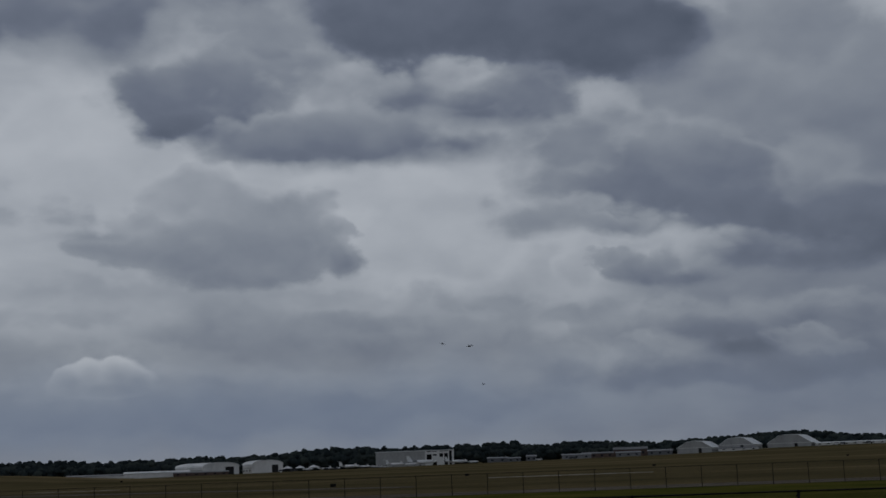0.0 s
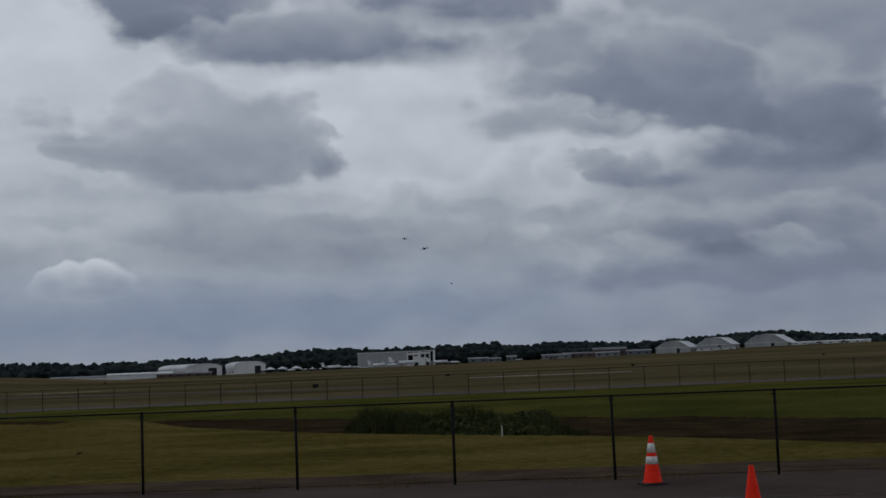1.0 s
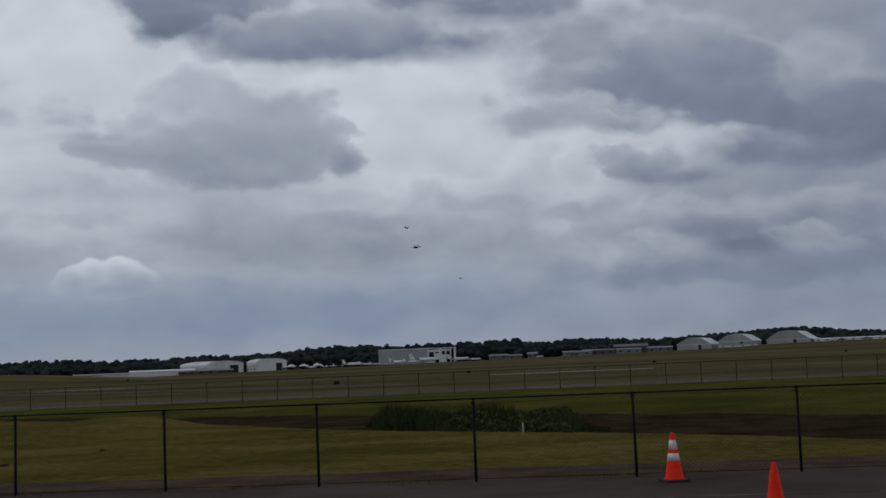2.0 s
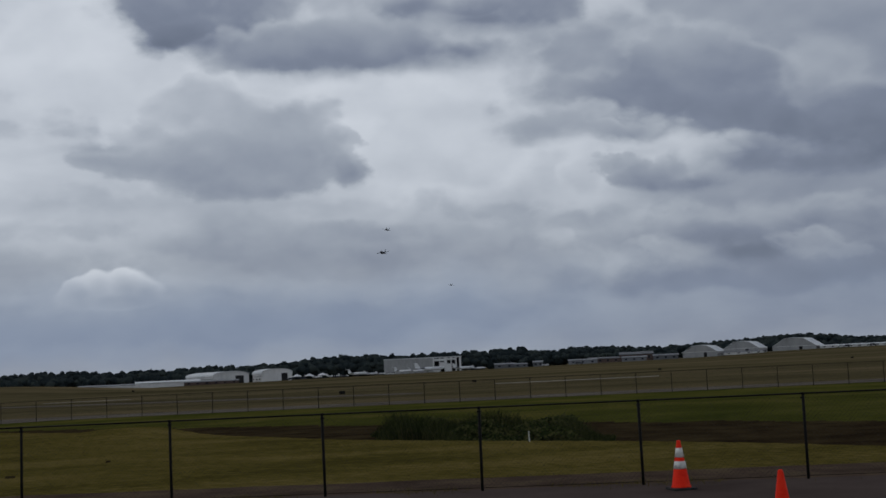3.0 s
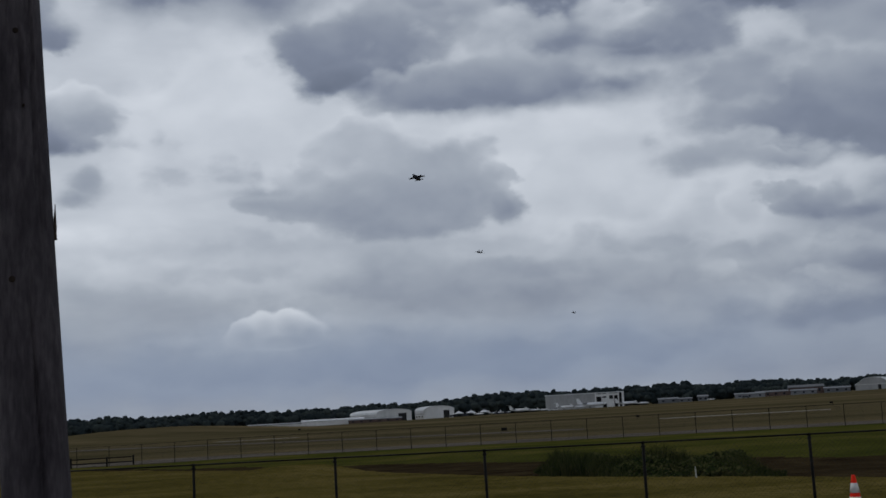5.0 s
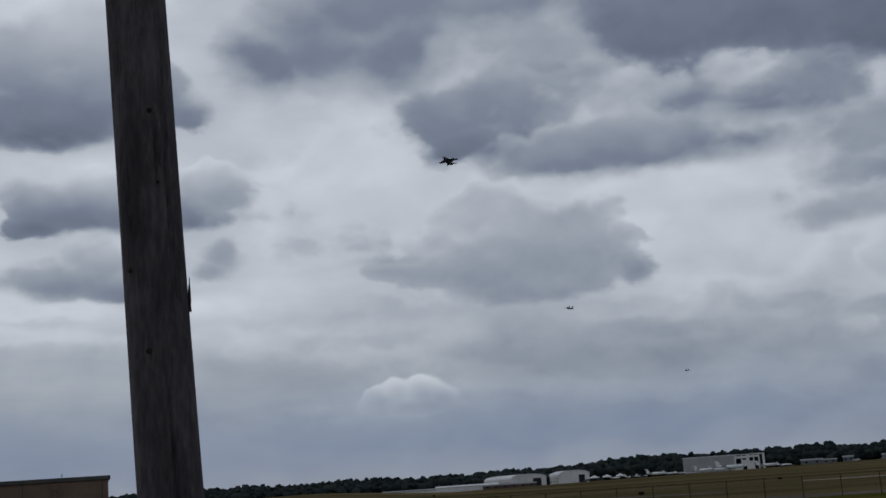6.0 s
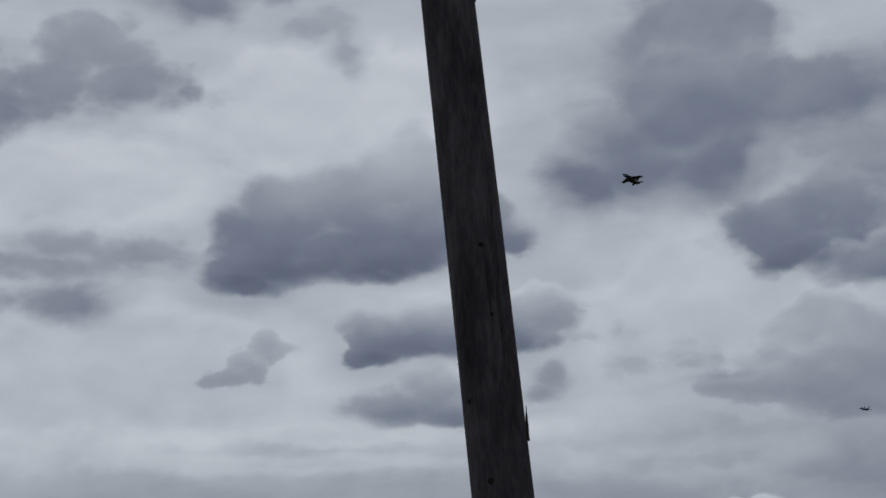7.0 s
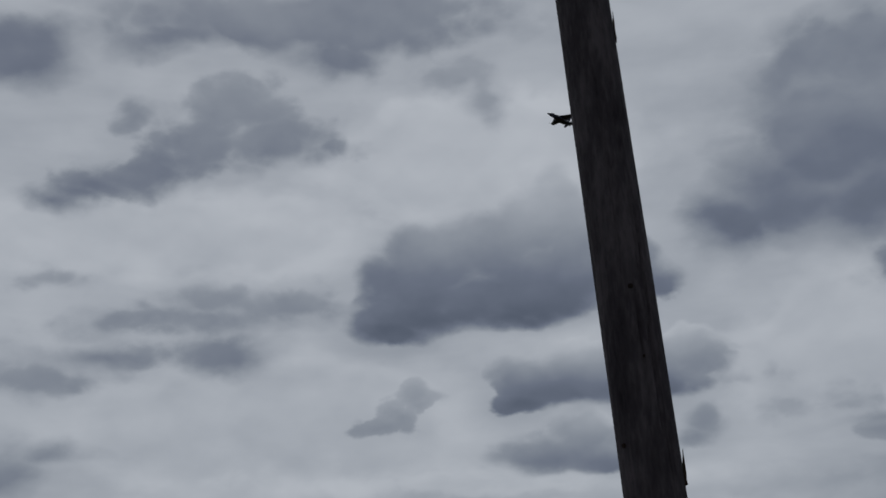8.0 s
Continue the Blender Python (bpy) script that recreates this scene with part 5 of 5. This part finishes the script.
lead = fighter_jet("dark blue grey twin tailed fighter jet banking overhead")
wing_jet = fighter_jet("dark fighter jet following behind the leader")
trail_jet = fighter_jet("dark fighter jet trailing low in the distance")


def motions():
    walk(lead, aloft([(0, 1.35, 5.30), (0.5, 0.77, 5.31), (1, 0.15, 5.32), (1.5, -0.48, 5.32), (2.2, -1.5, 5.30), (3, -2.91, 5.55), (3.5, -4.01, 6.3), (4, -5.2, 7.52), (4.2, -5.69, 8.05), (4.75, -7.4, 9.95), (5.3, -9.45, 12.02),
                      (5.5, -10.23, 12.78), (6, -12.55, 14.87), (6.5, -15.39, 17.16), (7, -18.73, 19.68), (7.5, -22.94, 22.31), (8, -28.59, 25.16)],
                     lambda t: 1720 - 178 * t + 2.65 * t * t, lambda t: 6 - 4 * step(4.5, 7.5, t), 0.4, lambda t: 9 * step(4.0, 6.5, t)))
    walk(wing_jet, aloft([(0, 0.12, 5.45), (0.5, -0.28, 5.6), (1, -0.74, 5.8), (1.5, -1.1, 6.0), (2.2, -1.82, 6.28), (3, -2.68, 6.58), (3.5, -3.34, 6.76), (4, -4.03, 6.95), (4.2, -4.28, 7.04), (4.75, -5.2, 7.26), (5.3, -6.15, 7.45),
                          (5.5, -6.5, 7.52), (6, -7.47, 7.74), (6.5, -8.5, 8.03), (7, -9.75, 8.45), (7.5, -11.1, 8.9), (8, -12.6, 9.4)],
                         lambda t: 2150 - 138 * t, lambda t: -12, 1.0))
    walk(trail_jet, aloft([(0, 1.9, 3.56), (0.5, 1.62, 3.63), (1, 1.33, 3.68), (1.5, 1.09, 3.74), (2.2, 0.66, 3.82), (3, 0.15, 3.93), (3.5, -0.27, 4.02), (4, -0.64, 4.11), (4.2, -0.8, 4.16), (4.75, -1.28, 4.29), (5.3, -1.8, 4.40),
                           (5.5, -1.98, 4.44), (6, -2.49, 4.53), (6.5, -2.95, 4.60), (7, -3.5, 4.68), (7.5, -4.05, 4.76), (8, -4.6, 4.85)],
                          lambda t: 2750 - 142 * t, lambda t: -10, 1.0))


motions()
